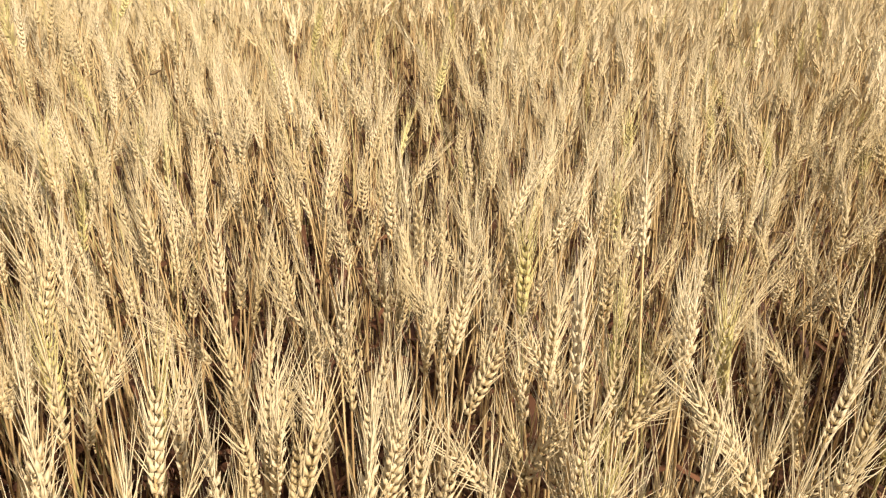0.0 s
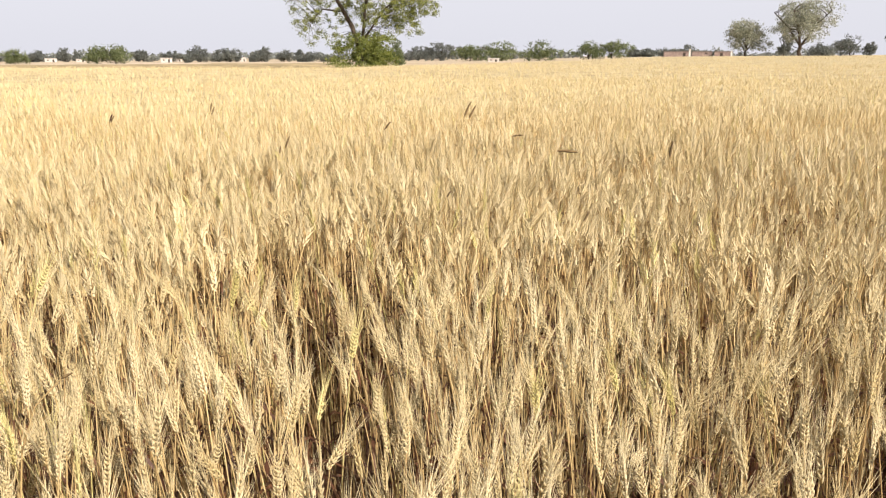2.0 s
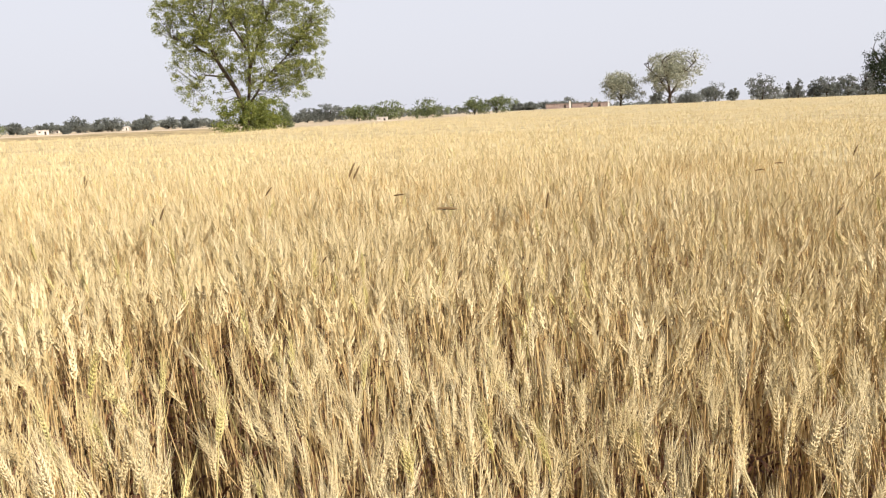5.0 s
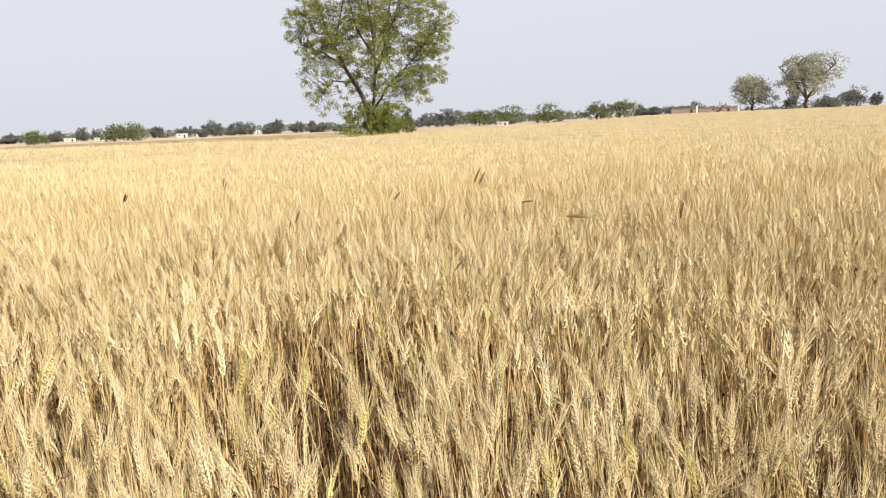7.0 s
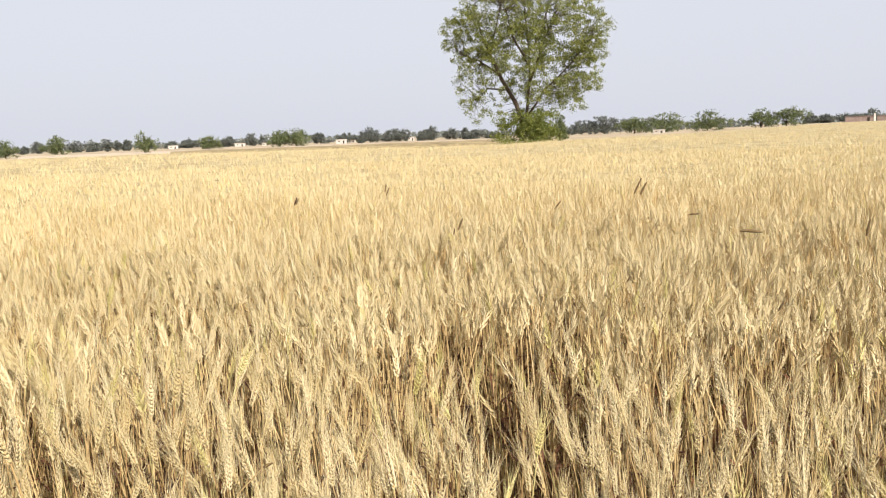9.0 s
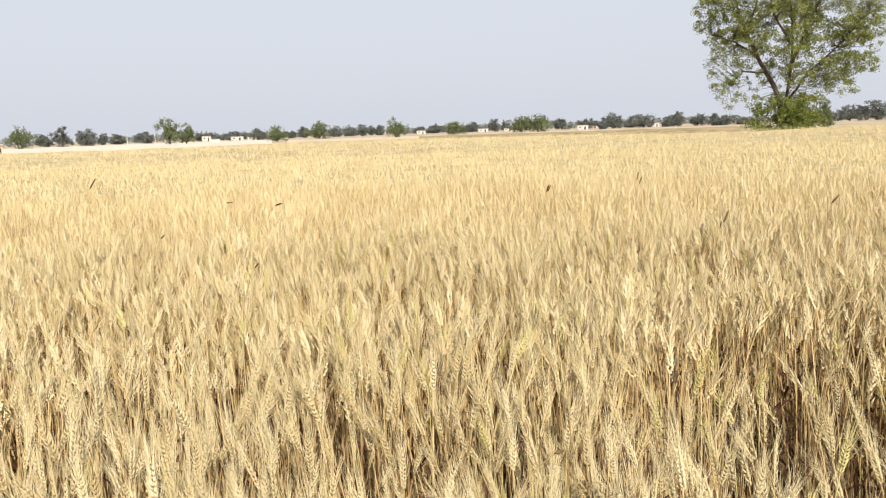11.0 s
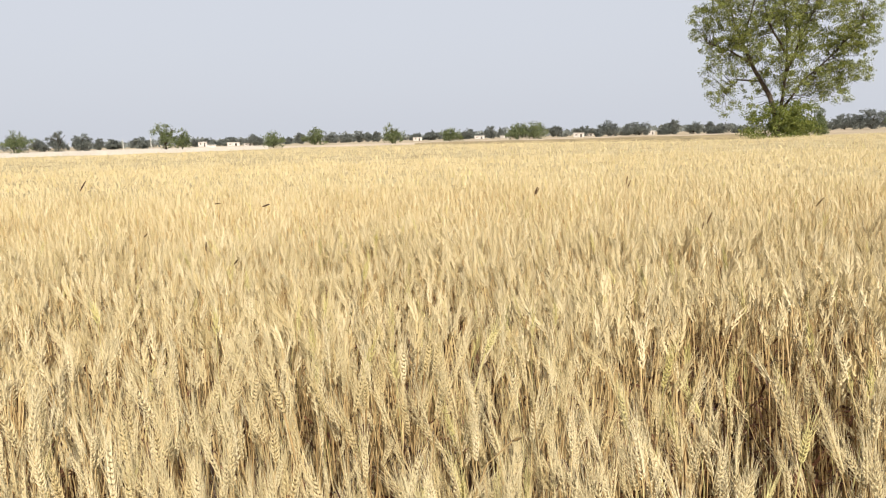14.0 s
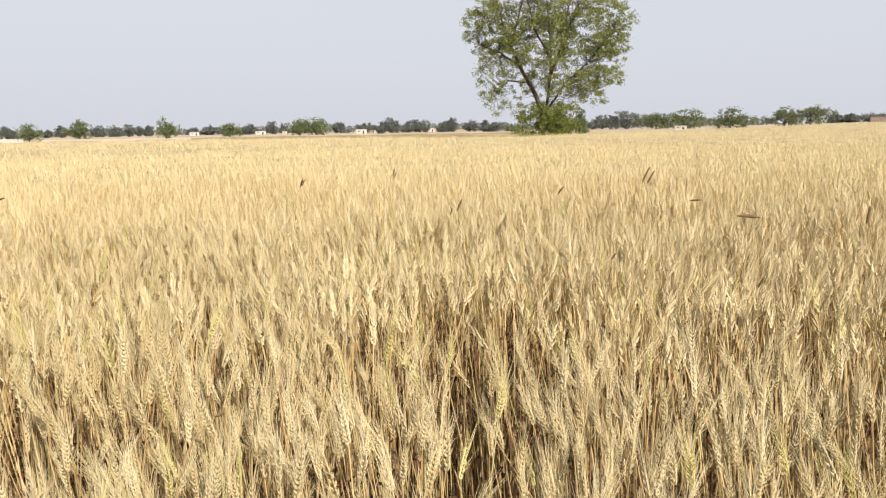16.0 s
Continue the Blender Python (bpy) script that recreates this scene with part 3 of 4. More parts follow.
big_tree()

LOOKS = {"tree": (M_LEAF_HAZED, "small acacia tree on the dry plain, coloured haze-grey"), "near": (M_LEAF_GREEN, "round-crowned green tree beyond the field"),
         "shrub": (M_LEAF_HAZED, "low shrub on the plain, coloured haze-grey"), "grey": (M_LEAF_GREY, "pale grey-green spreading tree at the field's edge"), "dark": (M_LEAF_DARK, "large dark leafy tree beside the field")}
planted = []


def plain_tree(kind, az, d, w, h):
    """One of the trees on the plain: bearing, distance, crown's width and height."""
    k = len(planted)
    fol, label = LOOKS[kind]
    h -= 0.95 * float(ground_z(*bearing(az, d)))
    # nearer trees are plain green; the rest keep the colour with haze mixed in
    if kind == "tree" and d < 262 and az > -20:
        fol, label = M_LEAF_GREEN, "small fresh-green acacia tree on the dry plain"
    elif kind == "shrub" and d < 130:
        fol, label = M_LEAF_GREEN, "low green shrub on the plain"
    big = d < 150 and kind != "shrub"
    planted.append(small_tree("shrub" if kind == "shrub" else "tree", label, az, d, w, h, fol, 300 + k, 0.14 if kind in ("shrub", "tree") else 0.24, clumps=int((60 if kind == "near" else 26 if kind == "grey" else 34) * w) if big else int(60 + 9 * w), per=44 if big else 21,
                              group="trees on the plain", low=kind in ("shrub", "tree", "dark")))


plain_tree("near", 62.6, 95, 4.6, 5.2)
plain_tree("shrub", 64.29, 195, 2.2, 1.6)
plain_tree("tree", 65.03, 247, 4.0, 4.2)
plain_tree("tree", 60.88, 260, 3.5, 6.2)
plain_tree("tree", 59.76, 266, 3.8, 8.1)
plain_tree("shrub", 60.87, 120, 2.5, 2.0)
plain_tree("tree", 59.25, 221, 1.5, 2.9)
plain_tree("tree", 58.39, 312, 4.2, 4.7)
plain_tree("tree", 56.34, 260, 6.7, 6.0)
plain_tree("tree", 55.10, 338, 5.6, 3.9)
plain_tree("tree", 54.02, 286, 5.6, 6.4)
plain_tree("tree", 52.54, 280, 5.8, 5.4)
plain_tree("tree", 51.62, 351, 3.9, 4.2)
plain_tree("tree", 50.84, 358, 5.9, 3.8)
plain_tree("tree", 49.17, 312, 7.1, 3.9)
plain_tree("tree", 47.59, 228, 5.7, 6.9)
plain_tree("tree", 46.55, 221, 3.4, 5.0)
plain_tree("tree", 45.74, 377, 3.1, 3.2)
plain_tree("tree", 44.89, 390, 9.0, 3.4)
plain_tree("tree", 43.42, 390, 11.1, 3.3)
plain_tree("tree", 41.89, 338, 6.6, 4.0)
plain_tree("tree", 40.64, 195, 4.9, 3.5)
plain_tree("tree", 39.60, 364, 2.7, 3.1)
plain_tree("tree", 38.91, 390, 4.6, 4.8)
plain_tree("tree", 37.76, 260, 6.6, 5.0)
plain_tree("tree", 36.68, 377, 4.9, 3.8)
plain_tree("tree", 35.76, 390, 6.8, 3.6)
plain_tree("tree", 34.85, 351, 4.3, 4.5)
plain_tree("tree", 34.19, 377, 3.6, 3.7)
plain_tree("tree", 33.61, 377, 3.9, 4.3)
plain_tree("tree", 32.57, 195, 4.7, 4.8)
plain_tree("tree", 30.82, 403, 6.2, 3.1)
plain_tree("tree", 29.82, 403, 9.8, 4.1)
plain_tree("tree", 28.48, 247, 5.5, 3.8)
plain_tree("tree", 27.25, 377, 7.2, 4.0)
plain_tree("tree", 25.71, 364, 5.3, 5.3)
plain_tree("tree", 24.98, 377, 3.8, 4.1)
plain_tree("tree", 23.84, 247, 6.5, 4.7)
plain_tree("tree", 22.76, 247, 7.7, 5.0)
plain_tree("tree", 21.13, 351, 7.9, 4.3)
plain_tree("tree", 19.23, 364, 8.4, 4.0)
plain_tree("tree", 18.41, 273, 2.7, 2.3)
plain_tree("tree", 17.59, 299, 7.1, 5.3)
plain_tree("tree", 16.48, 312, 6.2, 3.9)
plain_tree("tree", 15.68, 299, 8.5, 4.6)
plain_tree("tree", 14.15, 299, 4.0, 3.0)
plain_tree("tree", 13.47, 299, 5.9, 4.7)
plain_tree("tree", 12.19, 312, 5.4, 3.8)
plain_tree("tree", 11.21, 286, 4.1, 3.6)
plain_tree("tree", 10.52, 280, 5.9, 2.9)
plain_tree("tree", 9.40, 299, 5.3, 1.8)
plain_tree("tree", 4.68, 110, 2.2, 3.5)
plain_tree("tree", 3.14, 312, 12.2, 5.1)
plain_tree("tree", 1.66, 306, 14.3, 6.0)
plain_tree("tree", -0.36, 260, 9.0, 4.6)
plain_tree("tree", -2.33, 260, 15.4, 5.6)
plain_tree("tree", -5.05, 247, 12.3, 5.4)
plain_tree("tree", -8.30, 234, 8.5, 5.2)
plain_tree("tree", -9.83, 234, 9.2, 5.5)
plain_tree("tree", -11.28, 390, 6.3, 4.3)
plain_tree("tree", -12.05, 390, 6.8, 4.3)
plain_tree("tree", -13.44, 338, 7.4, 4.0)
plain_tree("tree", -14.76, 351, 10.3, 5.3)
plain_tree("grey", -18.24, 142, 6.9, 6.4)
plain_tree("tree", -20.53, 195, 3.0, 5.5)
plain_tree("grey", -21.45, 140, 10.5, 9.4)
plain_tree("shrub", -22.76, 208, 5.2, 4.1)
plain_tree("tree", -24.28, 247, 7.3, 6.2)
plain_tree("tree", -25.38, 234, 2.9, 4.3)
plain_tree("tree", -27.15, 247, 9.2, 7.8)
plain_tree("tree", -28.69, 299, 2.4, 6.4)
plain_tree("tree", -29.27, 273, 3.1, 6.7)
plain_tree("tree", -30.18, 286, 4.5, 6.1)
plain_tree("tree", -30.87, 286, 7.0, 7.6)
plain_tree("tree", -32.05, 286, 7.3, 7.4)
plain_tree("shrub", -33.07, 142, 2.4, 5.4)
plain_tree("dark", -34.28, 145, 7.2, 10.2)
plain_tree("shrub", 60.7, 110, 2.2, 1.5)
plain_tree("shrub", 59.45, 120, 1.2, 2.2)


def tree_line():
    """Far woods along the horizon, with haze painted into their foliage colour."""
    rng = np.random.default_rng(77)
    C, R = [], []
    az = -55.0
    while az < 80:
        h = max(1.2, 3.2 + 1.6 * float(hills(az, 0.0, 2.1, 3.0)) + rng.normal(0, 0.5))
        if hills(az, 5.0, 3.3, 1.0) > -0.55:
            for k in range(8):
                x, y = bearing(az + rng.uniform(-0.3, 0.3), 470 + rng.uniform(-20, 20))
                C.append((x, y, rng.uniform(0.2, 1.0) * h))
                R.append(1.3)
        az += 0.3
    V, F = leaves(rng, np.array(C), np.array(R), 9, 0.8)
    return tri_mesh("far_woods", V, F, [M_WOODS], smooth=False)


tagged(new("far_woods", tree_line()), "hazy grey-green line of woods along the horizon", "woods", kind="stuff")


# ---- houses, walls and posts on the plain ----
def placed(name, label, category, az, d, group="", turn=0.0):
    root = new(name)
    x, y = bearing(az, d)
    root.matrix_world = pose(x, y, float(ground_z(x, y)), 0, 0, az + turn)
    return tagged(root, label, category, group)


def house(name, label, az, d, w, h, wall, depth=3.0, doors=(0.2,), windows=(-0.25,), turn=0.0, group=""):
    """A small flat-roofed house whose front looks at the field."""
    root = placed(name, label, "house", az, d, group, turn)
    t, z = 0.2, max(h - 0.18, 0.6)
    half = w / 2
    dz, dw = min(0.78 * z, 2.0), min(0.16 * w, 0.9)
    cuts = sorted([(c * w - dw / 2, c * w + dw / 2, 0.0, dz) for c in doors] + [(c * w - dw / 2, c * w + dw / 2, z * 0.45, z * 0.75) for c in windows])
    front, x = [], -half
    for x0, x1, z0, z1 in cuts:
        front.append((x, x0, -depth / 2, -depth / 2 + t, -0.1, z))
        front.append((x0, x1, -depth / 2, -depth / 2 + t, z1, z))
        if z0 > 0:
            front.append((x0, x1, -depth / 2, -depth / 2 + t, -0.1, z0))
        x = x1
    front.append((x, half, -depth / 2, -depth / 2 + t, -0.1, z))
    part("wall", boxes("wall", wall, *front, (-half, -half + t, -depth / 2 + t, depth / 2 - t, -0.1, z), (half - t, half, -depth / 2 + t, depth / 2 - t, -0.1, z), (-half, half, depth / 2 - t, depth / 2, -0.1, z)), root)
    part("roof", boxes("roof", wall if wall != M_BRICK else M_ROOF, (-half - 0.12, half + 0.12, -depth / 2 - 0.2, depth / 2 + 0.12, z, h), bevel=0.03), root)
    for c in doors:
        part("door", boxes("door", M_WOOD, (c * w - dw / 2, c * w + dw / 2, -depth / 2 + 0.08, -depth / 2 + 0.14, 0, dz)), root, "dark old wooden door")
    for c in windows:
        part("window", boxes("window", M_WOOD, (c * w - dw / 2, c * w + dw / 2, -depth / 2 + 0.08, -depth / 2 + 0.14, z * 0.45, z * 0.75)), root, "dark window shutter")
    return root


white = "small whitewashed flat-roofed house far across the plain"
house("pump_shed", "low mud-plastered pump shed with a dark doorway", 58.3, 105, 3.2, 1.55, M_MUD, 1.6, (0.38,), ())
house("brick_house", "weathered pinkish plastered house behind the posts", 60.35, 235, 3.6, 3.7, M_PINK)
house("white_house", white, 58.7, 299, 1.6, 3.1, M_PLASTER, 2.0, (0.2,), (), group="far houses")
house("white_house", white, 45.25, 364, 3.6, 2.1, M_PLASTER, group="far houses")
house("white_house", white, 44.7, 280, 2.8, 0.9, M_PLASTER, 2.0, (), (), group="far houses")
house("white_house", white, 43.27, 364, 5.2, 1.5, M_PLASTER, group="far houses")
house("white_house", white, 42.3, 338, 3.4, 1.15, M_PLASTER, group="far houses")
house("white_house", white, 30.8, 364, 3.8, 1.4, M_PLASTER, group="far houses")
house("white_house", white, 26.5, 364, 4.4, 1.4, M_PLASTER, group="far houses")
house("white_house", white, 24.8, 364, 3.4, 1.15, M_PLASTER, group="far houses")
house("white_house", white, 19.7, 290, 3.6, 1.45, M_PLASTER, group="far houses")
house("white_house", white, 19.0, 364, 3.6, 1.1, M_PLASTER, group="far houses")
house("white_house", white, 14.9, 320, 2.6, 1.5, M_PLASTER, group="far houses")
house("white_house", white, -1.95, 240, 3.2, 1.0, M_PLASTER, group="far houses")
house("brick_barn", "long low dark brick barn with a flat roof", -14.0, 330, 9.3, 1.95, M_BRICK, 3.5, (0.3,), ())
house("brick_barn", "long low dark brick barn with a flat roof", -15.6, 333, 7.4, 1.85, M_BRICK, 3.5, (), (0.2,))
house("brick_barn", "long low dark brick barn with a flat roof", -16.9, 330, 6.1, 1.8, M_BRICK, 3.5, (-0.1,), ())


def post(name, label, az, d, h, r, lean=0.0, flat=False, group=""):
    """A tapered concrete post with a capped top."""
    root = placed(name, label, "pole", az, d, group)
    P = [(lean * s * h, 0, -0.2 + s * (h + 0.2)) for s in (0, 0.33, 0.66, 0.97, 1.0)]
    V, F, I = joined([tube(P, [r * 1.15, r, r * 0.9, r * 0.8, r * 0.3], 4 if flat else 8)])
    part("shaft", tri_mesh("shaft", V, F, [M_CONCRETE], smooth=not flat), root)
    part("cap", tri_mesh("cap", *joined([tube([(lean * h, 0, h - 0.02), (lean * h, 0, h + 0.06)], [r * 0.85, r * 0.7], 6)])[:2], [M_CONCRETE]), root)
    return root


pair = "pale leaning concrete post beside the village track"
post("concrete_post", pair, 60.1, 112, 3.5, 0.10, 0.07, True, "leaning posts")
post("concrete_post", pair, 59.72, 114, 3.5, 0.10, 0.12, True, "leaning posts")
post("concrete_post", pair, 60.22, 116, 1.6, 0.12, -0.03, True, "leaning posts")
post("utility_pole", "slim pale utility pole behind the shed", 57.98, 221, 5.5, 0.12)
post("utility_pole", "distant pale utility pole on the plain", 53.4, 299, 3.1, 0.10, group="far poles")
post("utility_pole", "distant pale utility pole on the plain", 50.2, 312, 3.6, 0.10, group="far poles")
post("utility_pole", "distant pale utility pole on the plain", 48.5, 299, 3.7, 0.10, group="far poles")
post("gate_post", "whitewashed gate post of the brick barn", -14.82, 326, 2.6, 0.4, 0.0, True)
post("gate_post", "whitewashed gate post of the brick barn", -17.4, 326, 1.95, 0.36, 0.0, True)


def ground_patch(name, label, category, material, az0, az1, d0, d1, z, rough=0.05, kind="structure"):
    """A field of other soil that lies on the plain, with an uneven outline."""
    n, m = 40, 8
    az = np.linspace(az0, az1, n)
    s = np.linspace(0, 1, m)
    D = d0 + (d1 - d0) * s[:, None] + (d1 - d0) * 0.12 * hills(az, 0 * az, 2.5, az0)[None] * np.abs(s - 0.5)[:, None] * 2
    X, Y = -D * np.sin(np.radians(az))[None], D * np.cos(np.radians(az))[None]
    Zp = np.where((s == 0) | (s == 1), -0.12, z)[:, None] + rough * hills(X, Y, 3.0, 4.0) + ground_z(X, Y)
    V = np.stack([X, Y, Zp], -1).reshape(-1, 3)
    i, j = np.meshgrid(np.arange(m - 1), np.arange(n - 1), indexing="ij")
    a = (i * n + j).ravel()
    F = np.concatenate([np.stack([a, a + n + 1, a + n], 1), np.stack([a, a + 1, a + n + 1], 1)])
    tagged(new(name, tri_mesh(name, V, F, [material])), label, category, kind=kind)


ground_patch("bare_field", "pale sandy fallow field beyond the wheat", "field", M_PALE, 41.0, 57.6, 120, 330, 0.10)
ground_patch("stubble_field", "brown cut stubble field beyond the wheat", "field", M_STUBBLE, 8.0, 31.0, 112, 150, 0.5, 0.06)
ground_patch("fallow_strip", "pale harvested strip before the trees", "field", M_SAND, 8.5, 40.0, 160, 235, 0.10)
ground_patch("scrub_strip", "dark weedy field margin", "field", M_STUBBLE, -44.0, -17.5, 152, 168, 0.45, 0.1)


# ---- single stalks at the near edge ----
def stalk_parts(rng, nod, tone, green=False):
    """Meshes of one near stalk: stem, ear, beard and leaves."""
    s, e, a, lf = stalk_pieces(rng, 0, nod)
    out = []
    for name, pieces in (("stem", s), ("ear", e), ("beard", a)) + tuple(("leaf", [p]) for p in lf):
        V, F, I = joined(pieces)
        out.append((name, tri_mesh(name, V, F, WHEAT, np.where(I == 3, 3, 4) if green else I, np.full(len(V), tone))))
    return out


def near_stalks():
    rng = np.random.default_rng(21)
    kinds = [stalk_parts(np.random.default_rng(100 + k), nod, rng.uniform(0.15, 0.9), k == 7) for k, nod in enumerate(EAR_BEND)]
    for px, py in SINGLE:
        root = new("wheat_stalk")
        g = 1.0 + 0.05 * float(hills(px, py, 0.7, 3.0)) + rng.normal(0, 0.04)
        root.matrix_world = pose(px, py, 0, rng.normal(0, 4.5), rng.normal(-1, 4.5), rng.uniform(0, 360)) @ Matrix.Diagonal((1, 1, g, 1))
        for name, me in kinds[int(rng.integers(0, len(kinds)))]:
            part(name, me, root)
        tagged(root, "ripe golden bearded wheat stalk at the field's edge", "wheat stalk", "wheat stalks at the near edge")


near_stalks()


def leaning_stalk(label, foot, head, tone=0.8, green=False, ear=1.0, seed=0):
    """A long stalk from foot on the soil to an ear that ends at head."""
    rng = np.random.default_rng(900 + seed)
    root = new("tall_stalk")
    root.matrix_world = Matrix.Translation((foot[0], foot[1], 0))
    h = np.array(head, dtype=float) - (foot[0], foot[1], 0)
    way = np.array([h[0], h[1], 0.55 * h[2]]) if abs(h[0]) + abs(h[1]) > 0.25 else h
    way /= np.linalg.norm(way)
    s0, e0, a0, _ = stalk_pieces(rng, 0, 0.0)
    z0 = min(np.array(p[0])[:, 2].min() for p in e0)
    q = Vector((0, 0, 1)).rotation_difference(Vector(way)).to_matrix()
    end = h - way * 0.095 * ear
    m = np.array(q)
    for name, pieces in (("ear", e0), ("beard", a0)):
        V, F, I = joined(pieces)
        V = ((V - (0, 0, z0)) * ear) @ m.T + end
        part(name, tri_mesh(name, V, F, WHEAT, np.where(I >= 0, 4, 4) if green else I, np.full(len(V), tone)), root)
    s = np.linspace(0, 1, 9)[:, None]
    P = (1 - s) ** 2 * np.zeros(3) + 2 * s * (1 - s) * (end * 0.5 + (0, 0, 0.10 * (1 if green else 0.3))) + s ** 2 * end
    V, F, I = tube(P, np.linspace(0.0034, 0.0022, 9), 5)
    part("stem", tri_mesh("stem", V, F, WHEAT, np.full(len(F), 4 if green else 2), np.full(len(V), tone)), root)
    return tagged(root, label, "wheat stalk")


tall = "tall pale wheat stalk standing above the others"
leaning_stalk(tall, (-1.03, 1.52), (-1.07, 1.66, 1.10), 0.95, False, 1.1, 1)
leaning_stalk(tall, (-1.80, 1.28), (-1.79, 1.27, 1.08), 0.9, False, 1.0, 2)
leaning_stalk("tall yellowish wheat stalk with an unripe ear", (-1.14, 1.46), (-1.24, 1.52, 1.10), 0.8, True, 1.05, 3)
leaning_stalk("yellow-green stalk leaning far over the wheat", (-1.12, 1.68), (-0.82, 1.68, 1.06), 0.8, True, 1.0, 4)
leaning_stalk(tall, (-1.82, 1.94), (-1.83, 1.96, 1.10), 0.9, False, 1.0, 5)
leaning_stalk("brown stalk bowed sideways over the wheat", (-0.86, 1.24), (-1.15, 1.25, 1.02), 0.25, False, 1.05, 6)
leaning_stalk("thick pale ear close to the field's edge", (-1.15, 0.88), (-1.19, 0.90, 1.02), 0.9, False, 1.2, 7)
leaning_stalk(tall, (-1.50, 4.50), (-1.58, 4.60, 1.08), 0.95, False, 1.15, 8)
leaning_stalk("yellow-green stalk leaning over the wheat", (-1.75, 1.86), (-1.57, 1.87, 0.98), 0.6, True, 1.0, 9)


def weed(x, y, z, lean, length=0.15, turn=0.0, pale=False, seed=0):
    """A wild grass with a dark, dense seed head; lean: degrees from upright."""
    rng = np.random.default_rng(700 + seed)
    root = new("weed_stalk")
    a, b = radians(lean), radians(turn)
    d = np.array([math.sin(a) * math.cos(b), math.sin(a) * math.sin(b), math.cos(a)])
    tip = np.array([0, 0, z]) + d * length * 0.5
    base = tip - d * length
    root.matrix_world = Matrix.Translation((x, y, 0))
    s = np.linspace(0, 1, 8)[:, None]
    foot = -0.4 * np.array([d[0], d[1], 0]) * length
    P = (1 - s) ** 2 * foot + 2 * s * (1 - s) * (base - d * 0.22) + s ** 2 * base
    V, F, I = tube(P, np.linspace(0.0022, 0.0013, 8), 5)
    part("stem", tri_mesh("stem", V, F, [M_STEM], None, np.full(len(V), 0.5)), root)
    n = 11
    k = np.linspace(0, 1, n)
    Q = base + (tip - base) * k[:, None] + np.array([0, 0, -0.10 * length]) * (k ** 2)[:, None]
    r = min(0.0085, 0.06 * length + 0.0015) * np.sqrt(np.clip(np.sin(np.pi * (0.08 + 0.88 * k)), 0.02, 1)) * rng.uniform(0.8, 1.15, n)
    V, F, I = tube(Q, r, 7)
    part("seed_head", tri_mesh("seed_head", V, F, [M_LEAF_SHADED if pale else M_DARK], None, np.full(len(V), 0.2)), root, "dark brown dense seed head")
    return tagged(root, "wild grass stalk with dark seed head above the wheat", "weed", "dark weeds in the wheat")


weed(0.07, 6.91, 1.04, 22, 0.157, 0, False, 0)
weed(0.11, 6.61, 1.04, 25, 0.119, 0, False, 1)
weed(0.34, 4.55, 1.04, 80, 0.063, 0, False, 2)
weed(0.52, 3.79, 1.04, 88, 0.095, 0, False, 3)
weed(1.02, 3.90, 1.04, 8, 0.084, 0, False, 4)
weed(-0.44, 5.23, 1.04, 35, 0.072, 0, False, 5)
weed(-2.61, 2.55, 1.04, 5, 0.045, 0, False, 6)
weed(-2.16, 2.25, 1.04, 45, 0.030, 0, False, 7)
weed(-4.35, 4.40, 1.04, 80, 0.060, 0, False, 8)
weed(-0.86, 4.21, 1.04, 20, 0.071, 0, False, 9)
weed(-3.85, 4.35, 1.04, 70, 0.072, 0, True, 10)
weed(-2.48, 5.90, 1.04, 25, 0.062, 0, False, 11)
weed(-8.10, 6.14, 1.04, 40, 0.182, 0, True, 12)
weed(-0.82, 3.86, 1.04, 10, 0.038, 0, False, 13)
weed(-2.20, 7.32, 1.04, 10, 0.084, 0, False, 14)
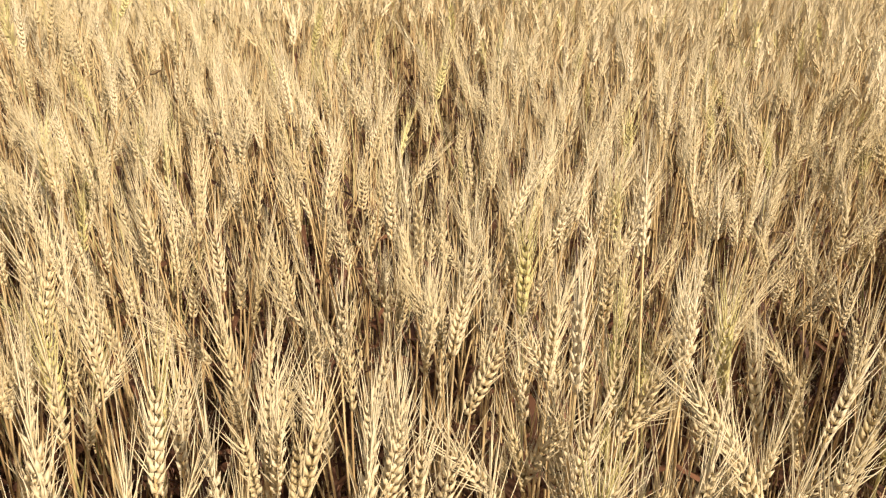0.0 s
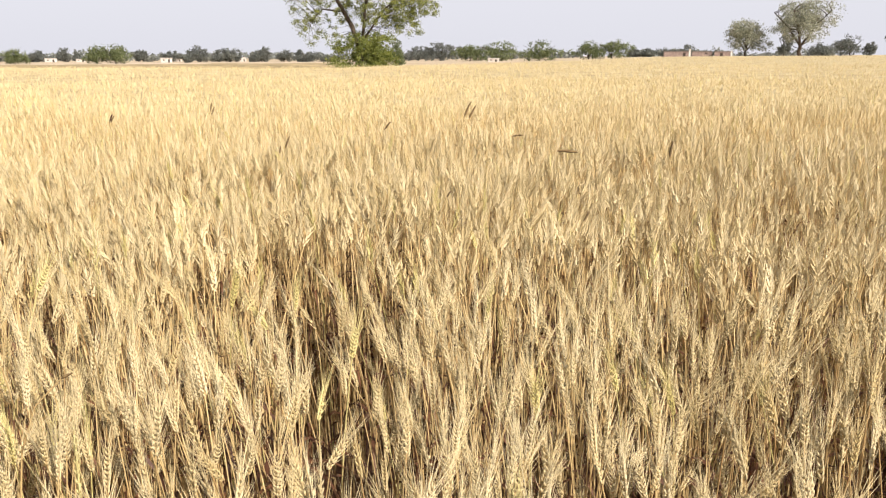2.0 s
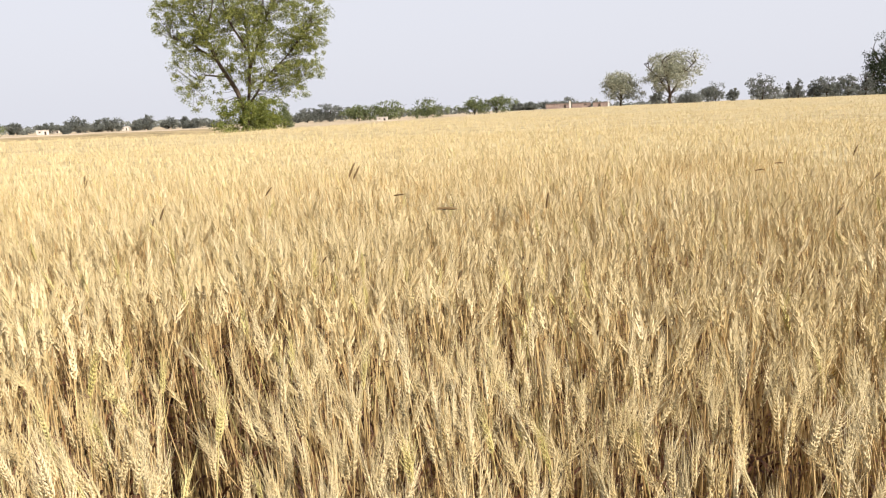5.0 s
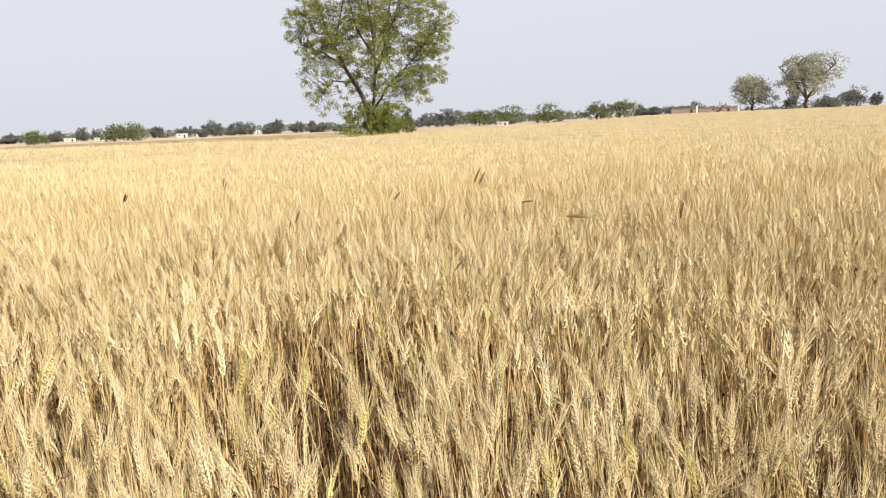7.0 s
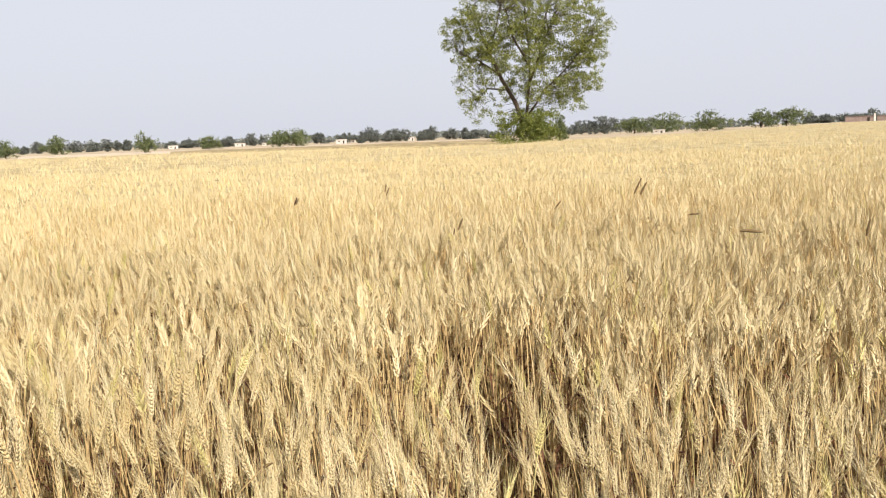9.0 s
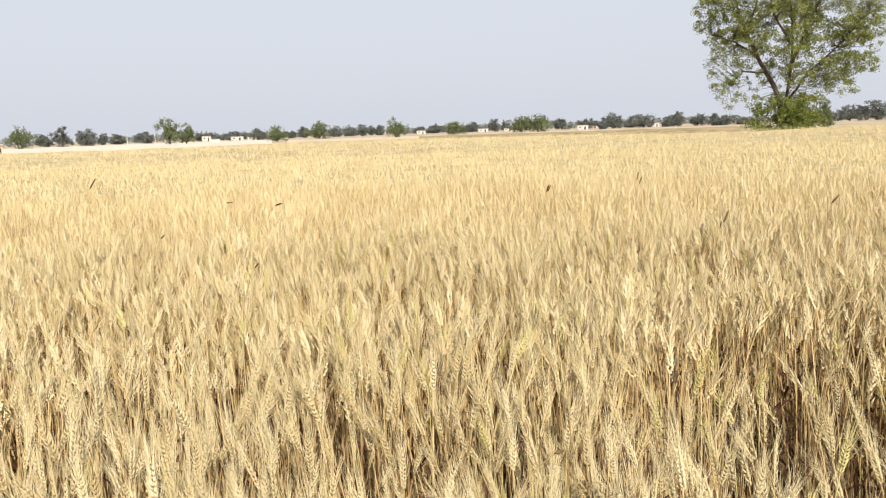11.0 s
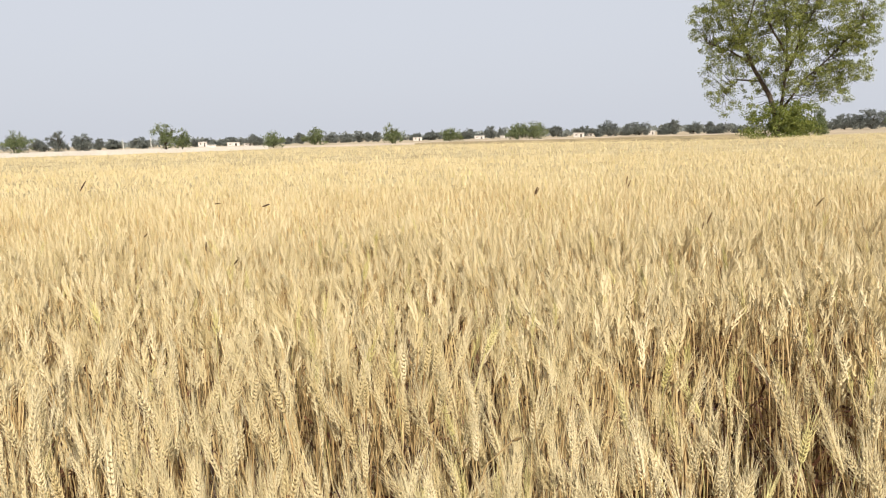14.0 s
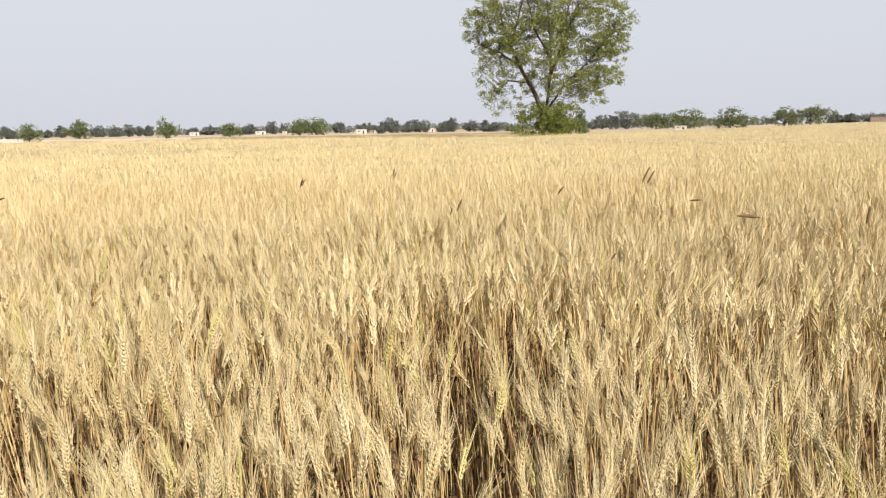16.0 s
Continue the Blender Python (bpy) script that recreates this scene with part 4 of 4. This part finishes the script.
weed(2.62, 4.94, 1.04, 80, 0.062, 0, False, 15)
weed(2.99, 5.39, 1.04, 85, 0.060, 0, False, 16)
weed(4.09, 6.25, 1.04, 20, 0.093, 0, False, 17)
weed(1.96, 3.00, 1.04, 35, 0.050, 0, False, 18)
weed(2.91, 4.20, 1.04, 40, 0.056, 0, False, 19)
weed(-9.27, 5.00, 1.04, 30, 0.116, 0, False, 20)
weed(-3.23, 2.77, 1.04, 50, 0.035, 0, False, 21)
weed(0.00, 2.58, 1.04, 30, 0.025, 0, False, 22)
weed(0.38, 2.21, 1.04, 25, 0.034, 0, False, 23)
weed(-2.02, 6.78, 1.04, 20, 0.078, 0, False, 24)
weed(-2.49, 5.89, 1.04, 20, 0.079, 0, True, 25)
weed(-0.57, 1.20, 0.98, 60, 0.020, 0, False, 26)


def weed_tuft(label, x, y, h, n, material, seed):
    """A tussock of coarse grass blades that stands in the wheat."""
    rng = np.random.default_rng(seed)
    root = new("weed_tuft")
    root.matrix_world = Matrix.Translation((x, y, 0))
    for k in range(n):
        a = rng.uniform(0, 6.28)
        V, F, I = blade((0.03 * math.cos(a), 0.03 * math.sin(a), 0.0), a, h * rng.uniform(0.95, 1.25), rng.uniform(0.010, 0.017), rng.uniform(0.9, 1.05), rng.uniform(0.02, 0.3), rng, 6)
        V[:, 0] *= 0.35
        V[:, 1] *= 0.35
        part("blade", tri_mesh("blade", V, F, [material], None, np.full(len(V), rng.uniform(0.1, 0.9))), root)
    return tagged(root, label, "weed", "grass tufts in the wheat")


weed_tuft("brown withered grass tuft among the wheat", 0.91, 4.12, 0.92, 26, M_LEAF_SHADED, 41)
weed_tuft("brown withered grass tuft among the wheat", 2.03, 6.39, 0.98, 18, M_LEAF_SHADED, 42)
weed_tuft("yellow-green grass tuft among the wheat", 2.30, 9.63, 1.0, 22, M_GREEN, 43)
weed_tuft("yellow-green grass tuft among the wheat", -5.70, 5.85, 1.0, 14, M_GREEN, 44)
weed_tuft("brown withered grass tuft among the wheat", 4.4, 7.5, 0.95, 20, M_LEAF_SHADED, 45)
